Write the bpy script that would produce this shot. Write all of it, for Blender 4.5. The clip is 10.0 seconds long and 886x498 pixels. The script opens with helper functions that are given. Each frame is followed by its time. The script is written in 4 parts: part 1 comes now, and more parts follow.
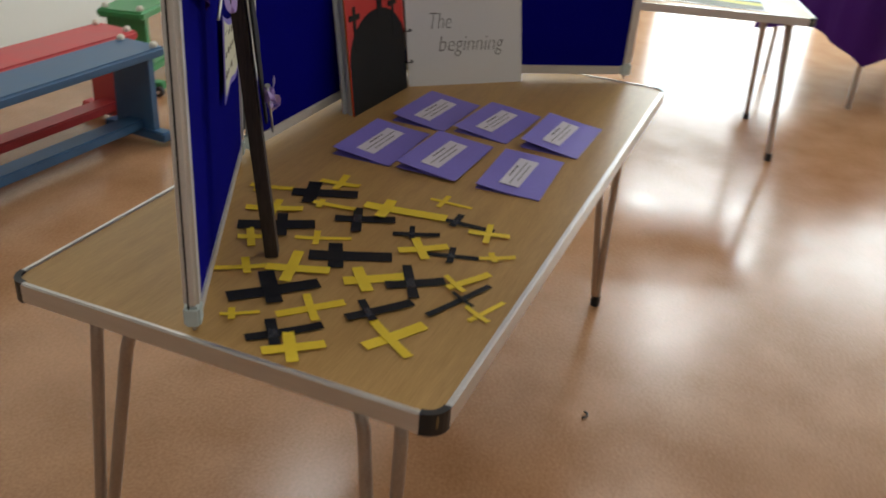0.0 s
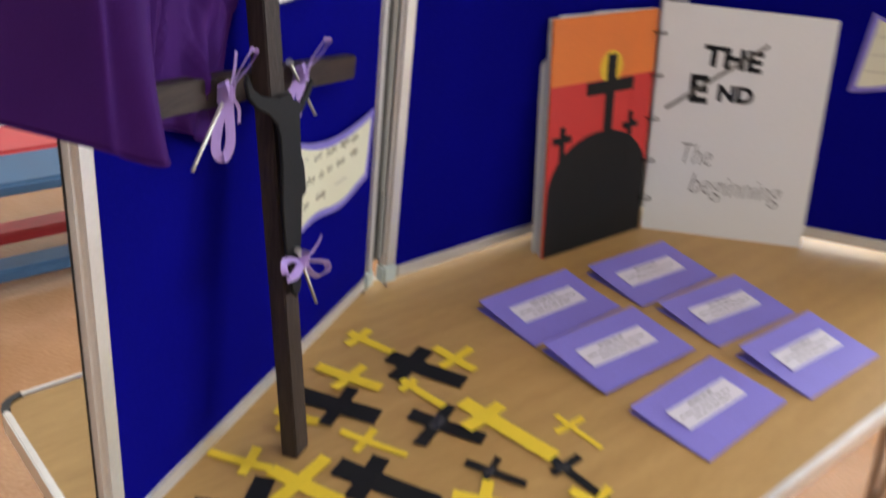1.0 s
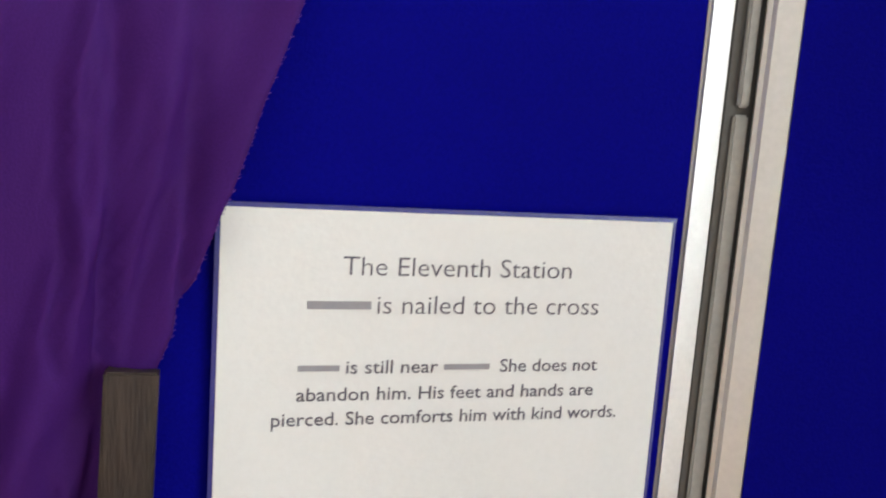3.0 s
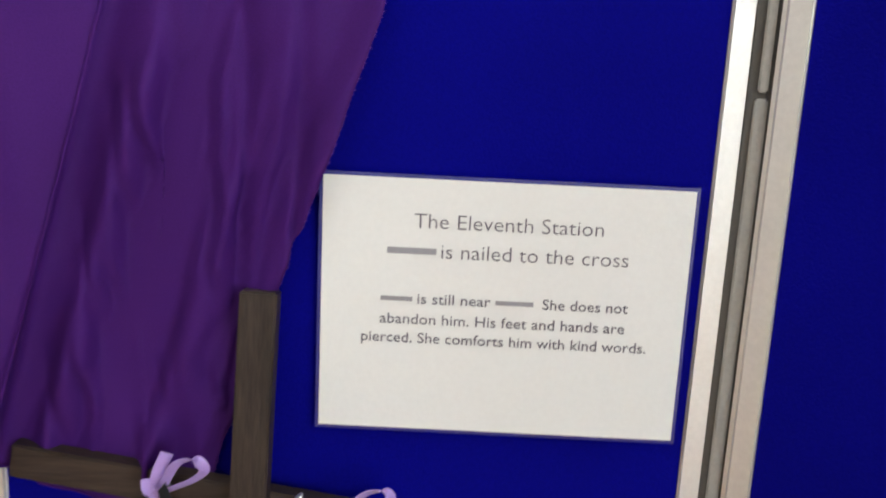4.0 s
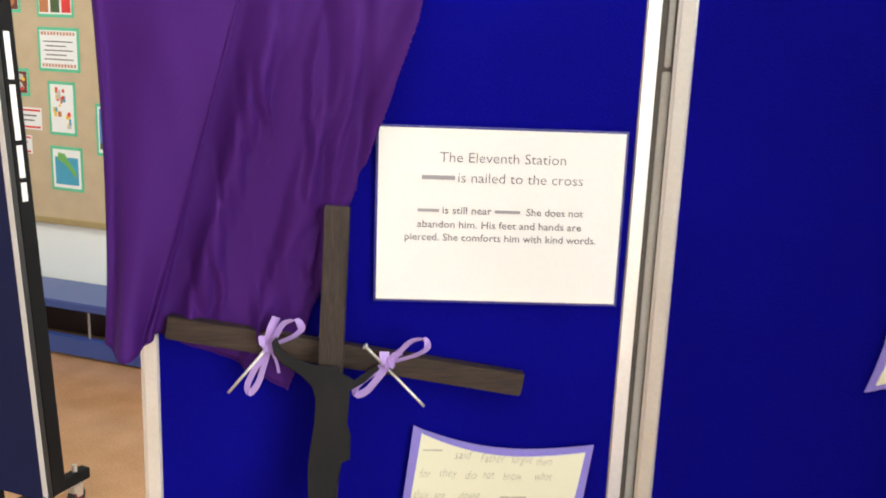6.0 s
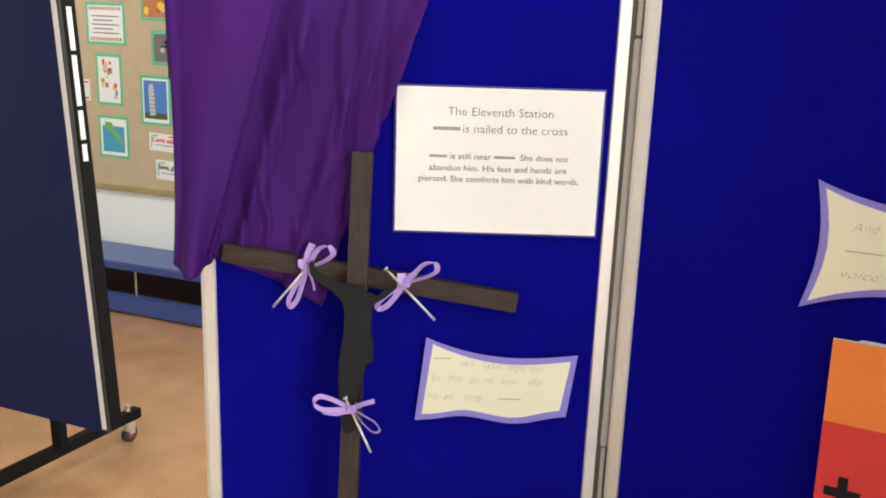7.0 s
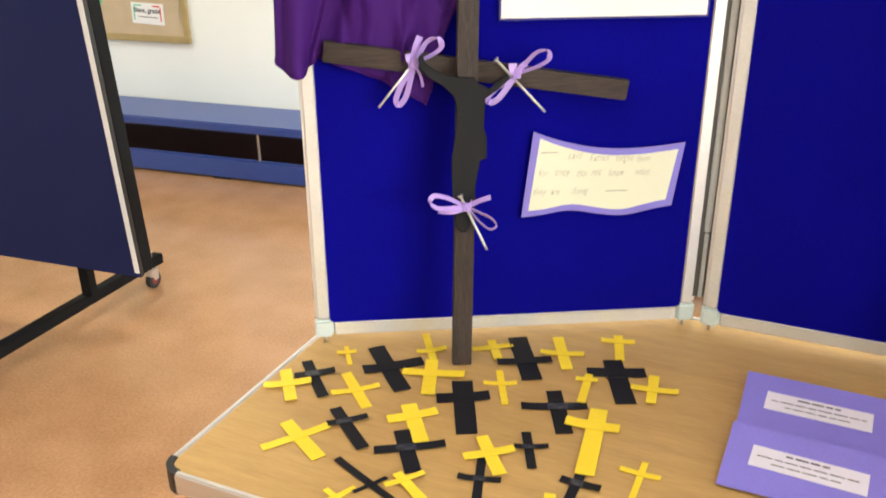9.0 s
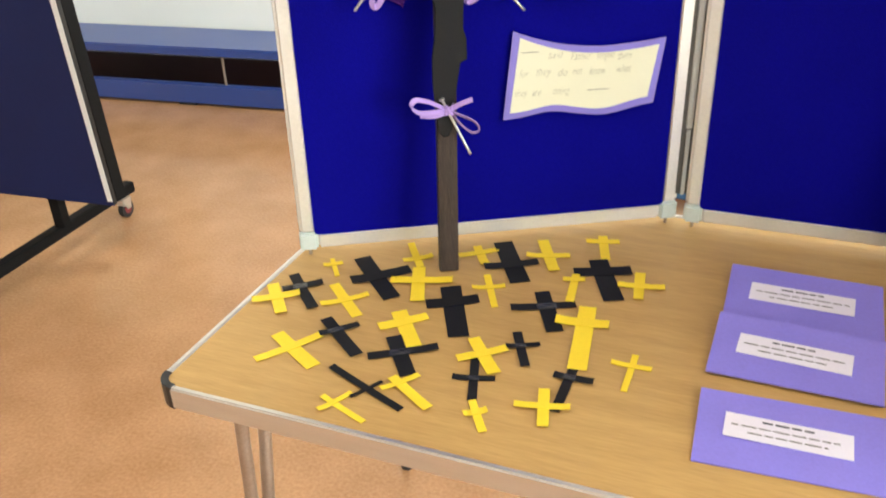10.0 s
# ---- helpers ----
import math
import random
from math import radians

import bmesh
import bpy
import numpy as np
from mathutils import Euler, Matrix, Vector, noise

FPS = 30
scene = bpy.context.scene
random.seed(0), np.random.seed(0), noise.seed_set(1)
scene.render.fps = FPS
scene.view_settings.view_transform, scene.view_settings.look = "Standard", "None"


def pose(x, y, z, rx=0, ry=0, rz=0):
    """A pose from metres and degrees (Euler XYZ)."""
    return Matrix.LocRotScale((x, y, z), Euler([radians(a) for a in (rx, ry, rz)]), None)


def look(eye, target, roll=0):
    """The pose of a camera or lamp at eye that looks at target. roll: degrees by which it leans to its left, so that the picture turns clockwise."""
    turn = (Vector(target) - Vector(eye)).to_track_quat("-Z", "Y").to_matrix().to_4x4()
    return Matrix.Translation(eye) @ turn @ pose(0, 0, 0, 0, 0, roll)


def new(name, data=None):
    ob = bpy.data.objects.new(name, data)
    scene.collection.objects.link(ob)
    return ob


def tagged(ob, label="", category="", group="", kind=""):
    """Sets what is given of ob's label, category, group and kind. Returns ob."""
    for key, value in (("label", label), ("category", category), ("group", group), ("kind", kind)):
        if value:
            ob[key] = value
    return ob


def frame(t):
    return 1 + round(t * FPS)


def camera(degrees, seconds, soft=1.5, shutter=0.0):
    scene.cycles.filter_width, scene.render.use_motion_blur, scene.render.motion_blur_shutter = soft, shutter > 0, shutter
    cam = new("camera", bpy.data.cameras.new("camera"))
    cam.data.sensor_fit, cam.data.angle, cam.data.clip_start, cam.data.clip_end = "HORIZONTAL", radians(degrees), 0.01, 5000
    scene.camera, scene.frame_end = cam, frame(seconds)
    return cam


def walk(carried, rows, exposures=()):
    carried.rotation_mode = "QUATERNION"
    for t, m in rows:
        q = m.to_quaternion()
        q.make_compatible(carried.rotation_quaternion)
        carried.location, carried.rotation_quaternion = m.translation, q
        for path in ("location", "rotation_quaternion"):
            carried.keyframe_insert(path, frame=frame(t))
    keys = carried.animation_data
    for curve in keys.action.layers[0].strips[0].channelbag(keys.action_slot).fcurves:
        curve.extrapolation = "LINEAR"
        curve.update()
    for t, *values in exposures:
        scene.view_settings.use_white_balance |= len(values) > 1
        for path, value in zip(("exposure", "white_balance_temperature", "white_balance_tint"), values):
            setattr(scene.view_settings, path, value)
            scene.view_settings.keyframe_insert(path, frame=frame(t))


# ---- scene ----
cam = camera(53.1, 10.0, soft=1.8, shutter=0.4)
PATH = [
    (0, (0.19, -1.099, 1.454), (0.431, 0.648, 0.511), 4.5),
    (0.5, (0.403, -0.865, 1.47), (0.323, 0.872, 0.481), 7.5),
    (1, (0.518, -0.557, 1.5), (-0.037, 1.126, 0.572), 5.8),
    (1.5, (0.598, -0.337, 1.527), (-0.438, 1.171, 0.718), 5.2),
    (2, (0.618, -0.096, 1.525), (-0.815, 1.17, 0.938), 4.5),
    (2.5, (0.568, 0.111, 1.555), (-1.142, 1.065, 1.147), 4.7),
    (2.7, (0.542, 0.19, 1.557), (-1.257, 0.98, 1.184), 4.4),
    (3.8, (0.716, 0.41, 1.545), (-1.259, 0.47, 1.235), 2.5),
    (4, (0.743, 0.411, 1.586), (-1.213, 0.41, 1.169), 2.3),
    (4.5, (0.835, 0.369, 1.576), (-1.123, 0.303, 1.172), 1.0),
    (5, (0.947, 0.32, 1.584), (-1.012, 0.288, 1.181), 0.6),
    (5.5, (1.008, 0.33, 1.582), (-0.949, 0.379, 1.169), 1.2),
    (5.7, (1.053, 0.334, 1.581), (-0.9, 0.421, 1.159), 1.5),
    (6.8, (1.324, 0.381, 1.572), (-0.619, 0.404, 1.097), 1.5),
    (7, (1.362, 0.377, 1.576), (-0.578, 0.385, 1.09), 1.3),
    (7.5, (1.364, 0.33, 1.551), (-0.556, 0.332, 0.989), 0.2),
    (8, (1.336, 0.233, 1.518), (-0.542, 0.282, 0.831), -1.2),
    (8.5, (1.342, 0.165, 1.506), (-0.509, 0.263, 0.754), -1.1),
    (9, (1.352, 0.136, 1.486), (-0.476, 0.239, 0.68), -1.1),
    (9.5, (1.354, 0.118, 1.468), (-0.437, 0.24, 0.587), -1.6),
    (10, (1.356, 0.113, 1.459), (-0.39, 0.269, 0.497), -2.7),
]
walk(cam, [(t, look(eye, target, roll)) for t, eye, target, roll in PATH],
     [(0, -1.55, 6500, 13), (0.5, -1.45, 6450, 14), (1, -0.45, 6300, 16), (1.5, -0.1, 6250, 17), (2, 0.05, 6250, 16), (2.5, -0.45, 6250, 12), (4, -0.45, 6250, 11), (4.5, -0.33, 6300, 11), (5, -0.08, 6400, 12),
      (5.5, 0.06, 6600, 13), (7, -0.08, 6700, 12), (7.5, -0.1, 6750, 12), (8, 0.1, 6850, 13), (9, 0.25, 6850, 12), (10, 0.2, 6750, 10)])

# ---- room frame: x along the notice-board wall, y away from the room, z up ----
UX, UY = 0.4, 0.9165
ROOM = Matrix(((UX, -UY, 0, 0), (UY, UX, 0, 0), (0, 0, 1, 0), (0, 0, 0, 1)))
TOP = 0.72
TABLE = pose(0.327, -0.203, 0, 0, 0, -28.5)

# ---- world and light ----
world = bpy.data.worlds.new("daylight")
scene.world = world
world.use_nodes = True
sky = world.node_tree.nodes.new("ShaderNodeTexSky")
sky.sky_type, sky.sun_disc, sky.sun_elevation, sky.sun_rotation = "NISHITA", False, radians(40), radians(200)
world.node_tree.links.new(sky.outputs[0], world.node_tree.nodes["Background"].inputs[0])
world.node_tree.nodes["Background"].inputs[1].default_value = 0.12


def area_light(m, w, h, power, colour=(0.88, 1, 1)):
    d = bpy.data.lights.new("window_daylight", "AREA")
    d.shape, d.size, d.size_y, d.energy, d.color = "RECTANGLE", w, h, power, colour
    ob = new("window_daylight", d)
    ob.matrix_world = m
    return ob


# (middle along the wall, width, bottom, height) of the openings
# First two inferred from floor glare; the others are unseen, added for light.
END_WINDOWS = ((-0.75, 1.25, 0.12, 1.0), (-0.75, 1.25, 1.84, 0.95), (-2.45, 1.5, 0.9, 1.75), (-4.8, 1.8, 0.9, 1.75), (1.6, 1.3, 0.9, 1.75))
ADDED_SIDE_WINDOWS = ((-3.4, 2.2, 0.9, 1.7), (0.4, 2.2, 0.9, 1.7), (4.2, 2.2, 0.9, 1.7))
END_U, SIDE_Y, BACK_U, BOARD_Y, CEILING = 7.0, -6.5, -5.5, 2.81, 2.95
POWER = 28
for y, w, z, h in END_WINDOWS:
    area_light(ROOM @ pose(END_U - 0.03, y, z + h / 2) @ Matrix.Rotation(radians(90), 4, "Y") @ Matrix.Rotation(radians(90), 4, "Z"), w, h, POWER * w * h * (4.6 if w == 1.25 and z > 1 else 2.4 if w == 1.25 else 2.2 if y < -2 else 0.8))
for x, w, z, h in ADDED_SIDE_WINDOWS:
    area_light(ROOM @ pose(x, SIDE_Y + 0.03, z + h / 2) @ Matrix.Rotation(radians(90), 4, "X"), w, h, POWER * 0.06 * w * h)

# Unseen grid: floor glare suggests the y -0.75 row, the others are added fill.
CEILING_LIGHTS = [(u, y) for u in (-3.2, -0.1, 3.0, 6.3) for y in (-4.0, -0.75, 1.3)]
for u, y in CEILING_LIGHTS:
    # Uneven powers steer the fill: weak towards the south, strong towards the windows.
    lamp = area_light(ROOM @ pose(u, y, CEILING - 0.065), 1.15, 0.55, (2 if u < 1 else 10) if y < -2 else (9 if u < 1 else 34) if y < 0 else 24, (0.91, 1, 0.99))
    lamp.name = "unseen_ceiling_lamp"


# ---- materials ----
def mat(name, col, rough=0.5, metal=0.0, var=0.1, scale=12.0, bump=0.1, fine=220.0, spec=0.5, stretch=(1, 1, 1), second=None, sheen=0.0, spread=0.08, wrinkle=0.0):
    m = bpy.data.materials.new(name)
    m.use_nodes = True
    nt = m.node_tree
    n, l = nt.nodes, nt.links
    b = n["Principled BSDF"]
    b.inputs["Roughness"].default_value = rough
    b.inputs["Metallic"].default_value = metal
    b.inputs["Specular IOR Level"].default_value = spec
    if sheen:
        b.inputs["Sheen Weight"].default_value = sheen
    co = n.new("ShaderNodeTexCoord")
    mp = n.new("ShaderNodeMapping")
    mp.inputs["Scale"].default_value = stretch
    l.new(co.outputs["Object"], mp.inputs[0])
    big = n.new("ShaderNodeTexNoise")
    big.inputs["Scale"].default_value, big.inputs["Detail"].default_value = scale, 5
    small = n.new("ShaderNodeTexNoise")
    small.inputs["Scale"].default_value, small.inputs["Detail"].default_value = fine, 3
    l.new(mp.outputs[0], big.inputs["Vector"])
    l.new(mp.outputs[0], small.inputs["Vector"])
    add = n.new("ShaderNodeMath")
    add.operation = "ADD"
    l.new(big.outputs["Fac"], add.inputs[0])
    l.new(small.outputs["Fac"], add.inputs[1])
    ramp = n.new("ShaderNodeValToRGB")
    dark = tuple(c * (1 - var) for c in col)
    light = second or tuple(min(1, c * (1 + var)) for c in col)
    ramp.color_ramp.elements[0].position, ramp.color_ramp.elements[0].color = 0.35, (*dark, 1)
    ramp.color_ramp.elements[1].position, ramp.color_ramp.elements[1].color = 0.65, (*light, 1)
    half = n.new("ShaderNodeMath")
    half.operation = "MULTIPLY"
    half.inputs[1].default_value = 0.5
    l.new(add.outputs[0], half.inputs[0])
    l.new(half.outputs[0], ramp.inputs[0])
    l.new(ramp.outputs[0], b.inputs["Base Color"])
    rr = n.new("ShaderNodeMapRange")
    rr.inputs["To Min"].default_value, rr.inputs["To Max"].default_value = max(0.02, rough - spread), min(1, rough + spread)
    l.new(big.outputs["Fac"], rr.inputs["Value"])
    l.new(rr.outputs[0], b.inputs["Roughness"])
    if bump:
        bp = n.new("ShaderNodeBump")
        bp.inputs["Strength"].default_value, bp.inputs["Distance"].default_value = bump, 0.002
        l.new(small.outputs["Fac"], bp.inputs["Height"])
        l.new(bp.outputs[0], b.inputs["Normal"])
        if wrinkle:
            w1 = n.new("ShaderNodeTexNoise")
            w1.noise_type = "RIDGED_MULTIFRACTAL"
            w1.inputs["Scale"].default_value, w1.inputs["Detail"].default_value, w1.inputs["Distortion"].default_value = 5.5, 2.5, 0.7
            tilt = n.new("ShaderNodeMapping")
            tilt.inputs["Rotation"].default_value = (radians(-28), 0, 0)
            tilt.inputs["Scale"].default_value = (1, 1.5, 0.55)
            l.new(co.outputs["Object"], tilt.inputs[0])
            l.new(tilt.outputs[0], w1.inputs["Vector"])
            bw = n.new("ShaderNodeBump")
            bw.inputs["Strength"].default_value, bw.inputs["Distance"].default_value = wrinkle, 0.01
            l.new(w1.outputs["Fac"], bw.inputs["Height"])
            l.new(bw.outputs[0], bp.inputs["Normal"])
    return m


def plain(name, col, rough=0.6):
    return mat(name, col, rough, var=0.05, bump=0.03)


FLOOR = mat("floor_vinyl", (0.41, 0.208, 0.098), 0.20, var=0.13, scale=5, fine=110, bump=0.02, second=(0.505, 0.275, 0.143), spread=0.12)
WALL = mat("wall_paint", (0.84, 0.85, 0.80), 0.6, var=0.03, scale=2, bump=0.05)
CEIL = mat("ceiling_paint", (0.8, 0.8, 0.78), 0.8, var=0.02)
SKIRT = mat("skirting_paint", (0.024, 0.008, 0.010), 0.4, var=0.2)
LAMINATE = mat("oak_laminate", (0.475, 0.284, 0.098), 0.34, var=0.10, scale=6, fine=60, bump=0.012, spec=0.34, stretch=(7, 0.5, 7), second=(0.545, 0.336, 0.126))
ALU = mat("brushed_aluminium", (0.72, 0.70, 0.67), 0.36, 0.85, var=0.06, stretch=(1, 1, 8), bump=0.04)
FRAME = mat("anodised_frame", (0.76, 0.74, 0.72), 0.42, 0.55, var=0.05, bump=0.03)
HINGEGREY = mat("grey_hinge_strip", (0.38, 0.38, 0.36), 0.55, 0.1, var=0.1)
STEEL = mat("table_leg_steel", (0.42, 0.36, 0.31), 0.38, 0.75, var=0.12)
GAPDARK = mat("dark_gap_filler", (0.10, 0.095, 0.09), 0.5, 0.4)
BLACKPLASTIC = plain("black_plastic", (0.015, 0.015, 0.016), 0.4)
GREYPLASTIC = plain("pale_grey_plastic", (0.55, 0.62, 0.60), 0.5)
FELT = mat("blue_felt", (0.0032, 0.0028, 0.205), 0.95, var=0.12, scale=6, fine=500, bump=0.25, spec=0.03)
CLOTH = mat("purple_cloth", (0.050, 0.0092, 0.128), 0.66, var=0.10, scale=5, fine=600, bump=0.15, spec=0.10, wrinkle=1.0)
FRAY = mat("purple_thread", (0.16, 0.05, 0.32), 0.7)
DARKWOOD = mat("dark_stained_wood", (0.031, 0.021, 0.018), 0.48, var=0.35, scale=16, fine=90, bump=0.35, stretch=(5, 5, 0.35), spec=0.3, second=(0.056, 0.038, 0.031))
ARMWOOD = mat("dark_stained_arm_wood", (0.031, 0.021, 0.018), 0.48, var=0.35, scale=16, fine=90, bump=0.35, stretch=(5, 0.35, 5), spec=0.3, second=(0.056, 0.038, 0.031))
BLACKCARD = mat("black_card", (0.010, 0.010, 0.012), 0.6, var=0.15, spec=0.2)
TAPE = mat("clear_tape", (0.03, 0.03, 0.034), 0.22, var=0.6, scale=90, fine=400, bump=0.5, second=(0.075, 0.075, 0.08))
YELLOWCARD = mat("yellow_card", (0.86, 0.62, 0.03), 0.65, var=0.04)
PURPLECARD = mat("purple_card", (0.24, 0.20, 0.66), 0.6, var=0.05)
LABELPAPER = mat("label_paper", (0.74, 0.70, 0.78), 0.6, var=0.03)
PAPER = mat("white_paper", (0.82, 0.82, 0.81), 0.55, var=0.02, scale=3)
FILM = mat("laminate_film", (0.04, 0.04, 0.24), 0.25, var=0.05)
CREAM = mat("cream_paper", (0.79, 0.78, 0.60), 0.65, var=0.012, scale=6, bump=0.03)
INK = plain("print_ink", (0.06, 0.06, 0.07))
GREYINK = plain("grey_print_ink", (0.13, 0.12, 0.15))
BARINK = plain("pale_print_ink", (0.33, 0.32, 0.35))
PENCIL = plain("pencil_line", (0.16, 0.15, 0.135))
HANDINK = plain("faint_pencil_line", (0.36, 0.34, 0.26))
RIBBON = mat("lilac_satin_ribbon", (0.41, 0.27, 0.66), 0.35, var=0.08, fine=700, sheen=0.2)
NAIL = mat("nail_steel", (0.62, 0.61, 0.58), 0.35, 0.8)
ORANGE = plain("orange_paint", (0.85, 0.22, 0.035))
RED = plain("red_paint", (0.68, 0.035, 0.03))
SUNYELLOW = plain("yellow_paint", (0.85, 0.55, 0.03))
TENNISBLUE = mat("tennis_table_blue", (0.013, 0.019, 0.082), 0.55, var=0.08, scale=4, spec=0.12)
WHITELINE = plain("white_line_paint", (0.75, 0.75, 0.75))
BLACKSTEEL = mat("black_steel", (0.007, 0.007, 0.008), 0.55, var=0.2, spec=0.1)
BENCHBLUE = mat("bench_blue_paint", (0.018, 0.056, 0.25), 0.3, var=0.04, scale=3, fine=40, bump=0.0, spec=0.8, spread=0.04)
PEBLUE = mat("gym_bench_blue", (0.035, 0.10, 0.20), 0.42, var=0.15)
PERED = mat("gym_bench_red", (0.50, 0.045, 0.05), 0.42, var=0.12)
PEGREEN = mat("gym_bench_green", (0.03, 0.22, 0.06), 0.42, var=0.12)
HESSIAN = mat("hessian_board", (0.52, 0.405, 0.265), 0.9, var=0.08, fine=500, bump=0.2)
OAK = mat("pale_oak_trim", (0.37, 0.275, 0.12), 0.45, var=0.15)
MINT = plain("mint_card", (0.10, 0.52, 0.30))
RUBBER = plain("black_rubber", (0.02, 0.018, 0.018), 0.7)
CREAMCAP = plain("cream_knob_plastic", (0.72, 0.66, 0.56))
GLASS = bpy.data.materials.new("window_glass")
GLASS.use_nodes = True
GLASS.node_tree.nodes["Principled BSDF"].inputs["Transmission Weight"].default_value = 1
GLASS.node_tree.nodes["Principled BSDF"].inputs["Roughness"].default_value = 0.02


DIFFUSER = bpy.data.materials.new("lit_diffuser")
DIFFUSER.use_nodes = True
DIFFUSER.node_tree.nodes["Principled BSDF"].inputs["Emission Color"].default_value = (1, 0.97, 0.92, 1)
DIFFUSER.node_tree.nodes["Principled BSDF"].inputs["Emission Strength"].default_value = 3


# ---- builders ----
def part(name, bm, material, parent=None, label="", m=None, smooth=False):
    me = bpy.data.meshes.new(name)
    bm.normal_update()
    bm.to_mesh(me)
    bm.free()
    me.materials.append(material)
    if smooth:
        me.shade_smooth()
    ob = new(name, me)
    ob.parent = parent
    if m is not None:
        ob.matrix_basis = m
    if label:
        ob["label"] = label
    return ob


def thing(name, m, label, category, group="", kind=""):
    ob = new(name)
    ob.empty_display_size = 0.05
    ob.matrix_basis = m
    return tagged(ob, label, category, group, kind)


def box(x0, y0, z0, x1, y1, z1, bevel=0.0, bm=None, seg=2):
    own = bmesh.new()
    bmesh.ops.create_cube(own, size=1)
    for v in own.verts:
        v.co = Vector((x0 + (v.co.x + 0.5) * (x1 - x0), y0 + (v.co.y + 0.5) * (y1 - y0), z0 + (v.co.z + 0.5) * (z1 - z0)))
    if bevel:
        bmesh.ops.bevel(own, geom=own.edges[:], offset=bevel, segments=seg, affect="EDGES", clamp_overlap=True)
    if bm is None:
        return own
    tmp = bpy.data.meshes.new("join")
    own.to_mesh(tmp)
    own.free()
    bm.from_mesh(tmp)
    bpy.data.meshes.remove(tmp)
    return bm


def tube(points, r, sides=10, bm=None, r_end=None):
    bm = bm or bmesh.new()
    pts = [Vector(p) for p in points]
    rings = []
    for i, p in enumerate(pts):
        d = (pts[min(i + 1, len(pts) - 1)] - pts[max(i - 1, 0)]).normalized()
        a = d.orthogonal().normalized() if i == 0 else (a - d * a.dot(d)).normalized()
        c = d.cross(a)
        rad = r if r_end is None else r + (r_end - r) * i / (len(pts) - 1)
        rings.append([bm.verts.new(p + (a * math.cos(k * math.tau / sides) + c * math.sin(k * math.tau / sides)) * rad) for k in range(sides)])
    for q, w in zip(rings, rings[1:]):
        for k in range(sides):
            bm.faces.new((q[k], q[(k + 1) % sides], w[(k + 1) % sides], w[k]))
    bm.faces.new(rings[0][::-1])
    bm.faces.new(rings[-1])
    return bm


def slab(outline, thick, bm=None):
    """An outline in x, y, from z 0 to thick."""
    bm = bm or bmesh.new()
    low = [bm.verts.new((x, y, 0)) for x, y in outline]
    high = [bm.verts.new((x, y, thick)) for x, y in outline]
    bm.faces.new(high)
    bm.faces.new(low[::-1])
    k = len(low)
    for i in range(k):
        bm.faces.new((low[i], low[(i + 1) % k], high[(i + 1) % k], high[i]))
    return bm


def smooth_line(points, steps=6):
    pts = [Vector(p) for p in points]
    pts = [2 * pts[0] - pts[1], *pts, 2 * pts[-1] - pts[-2]]
    out = []
    for a, b, c, d in zip(pts, pts[1:], pts[2:], pts[3:]):
        for i in range(steps):
            t = i / steps
            out.append(0.5 * (2 * b + (c - a) * t + (2 * a - 5 * b + 4 * c - d) * t * t + (3 * b - a - 3 * c + d) * t ** 3))
    return out + [pts[-2]]


def ribbon_strip(points, width, across, bm=None):
    """A satin strip along points, with its width along the vector across."""
    bm = bm or bmesh.new()
    pts = smooth_line(points)
    w = Vector(across).normalized() * width / 2
    rows = []
    for i, p in enumerate(pts):
        d = (pts[min(i + 1, len(pts) - 1)] - pts[max(i - 1, 0)]).normalized()
        side = w - d * w.dot(d)
        side = side.normalized() * width / 2 if side.length > 1e-5 else w
        n = d.cross(side).normalized() * 0.0004
        rows.append([bm.verts.new(p + q) for q in (side + n, -side + n, -side - n, side - n)])
    for a, b in zip(rows, rows[1:]):
        for k in range(4):
            bm.faces.new((a[k], a[(k + 1) % 4], b[(k + 1) % 4], b[k]))
    bm.faces.new(rows[0][::-1])
    bm.faces.new(rows[-1])
    return bm


def lettering(name, body, size, material, parent, m, width=None, thick=0.0, shear=0.0, align="CENTER"):
    c = bpy.data.curves.new("text", "FONT")
    c.body, c.size, c.align_x, c.align_y, c.extrude, c.shear, c.offset = body, size, align, "CENTER", 0.0003, shear, thick
    c.resolution_u = 3
    ob = bpy.data.objects.new("text", c)
    scene.collection.objects.link(ob)
    bpy.context.view_layer.update()
    me = bpy.data.meshes.new_from_object(ob.evaluated_get(bpy.context.evaluated_depsgraph_get()))
    bpy.data.objects.remove(ob)
    bpy.data.curves.remove(c)
    me.materials.clear()
    me.materials.append(material)
    ys = [v.co.y for v in me.vertices]
    mid = (max(ys) + min(ys)) / 2
    for v in me.vertices:
        v.co.y -= mid
    if width:
        xs = [v.co.x for v in me.vertices]
        k = width / (max(xs) - min(xs))
        for v in me.vertices:
            v.co.x *= k
    out = new(name, me)
    out.parent = parent
    out.matrix_basis = m
    return out


def bar(name, x, y, w, h, material, parent, m=Matrix(), z=0.0006):
    return part(name, box(x - w / 2, y - h / 2, 0, x + w / 2, y + h / 2, z), material, parent, m=m)


# flat things on the first display panel: x along the panel, y up, z towards the room
ONPANEL = Matrix(((0, 0, 1, 0.001), (1, 0, 0, 0), (0, 1, 0, 0), (0, 0, 0, 1)))

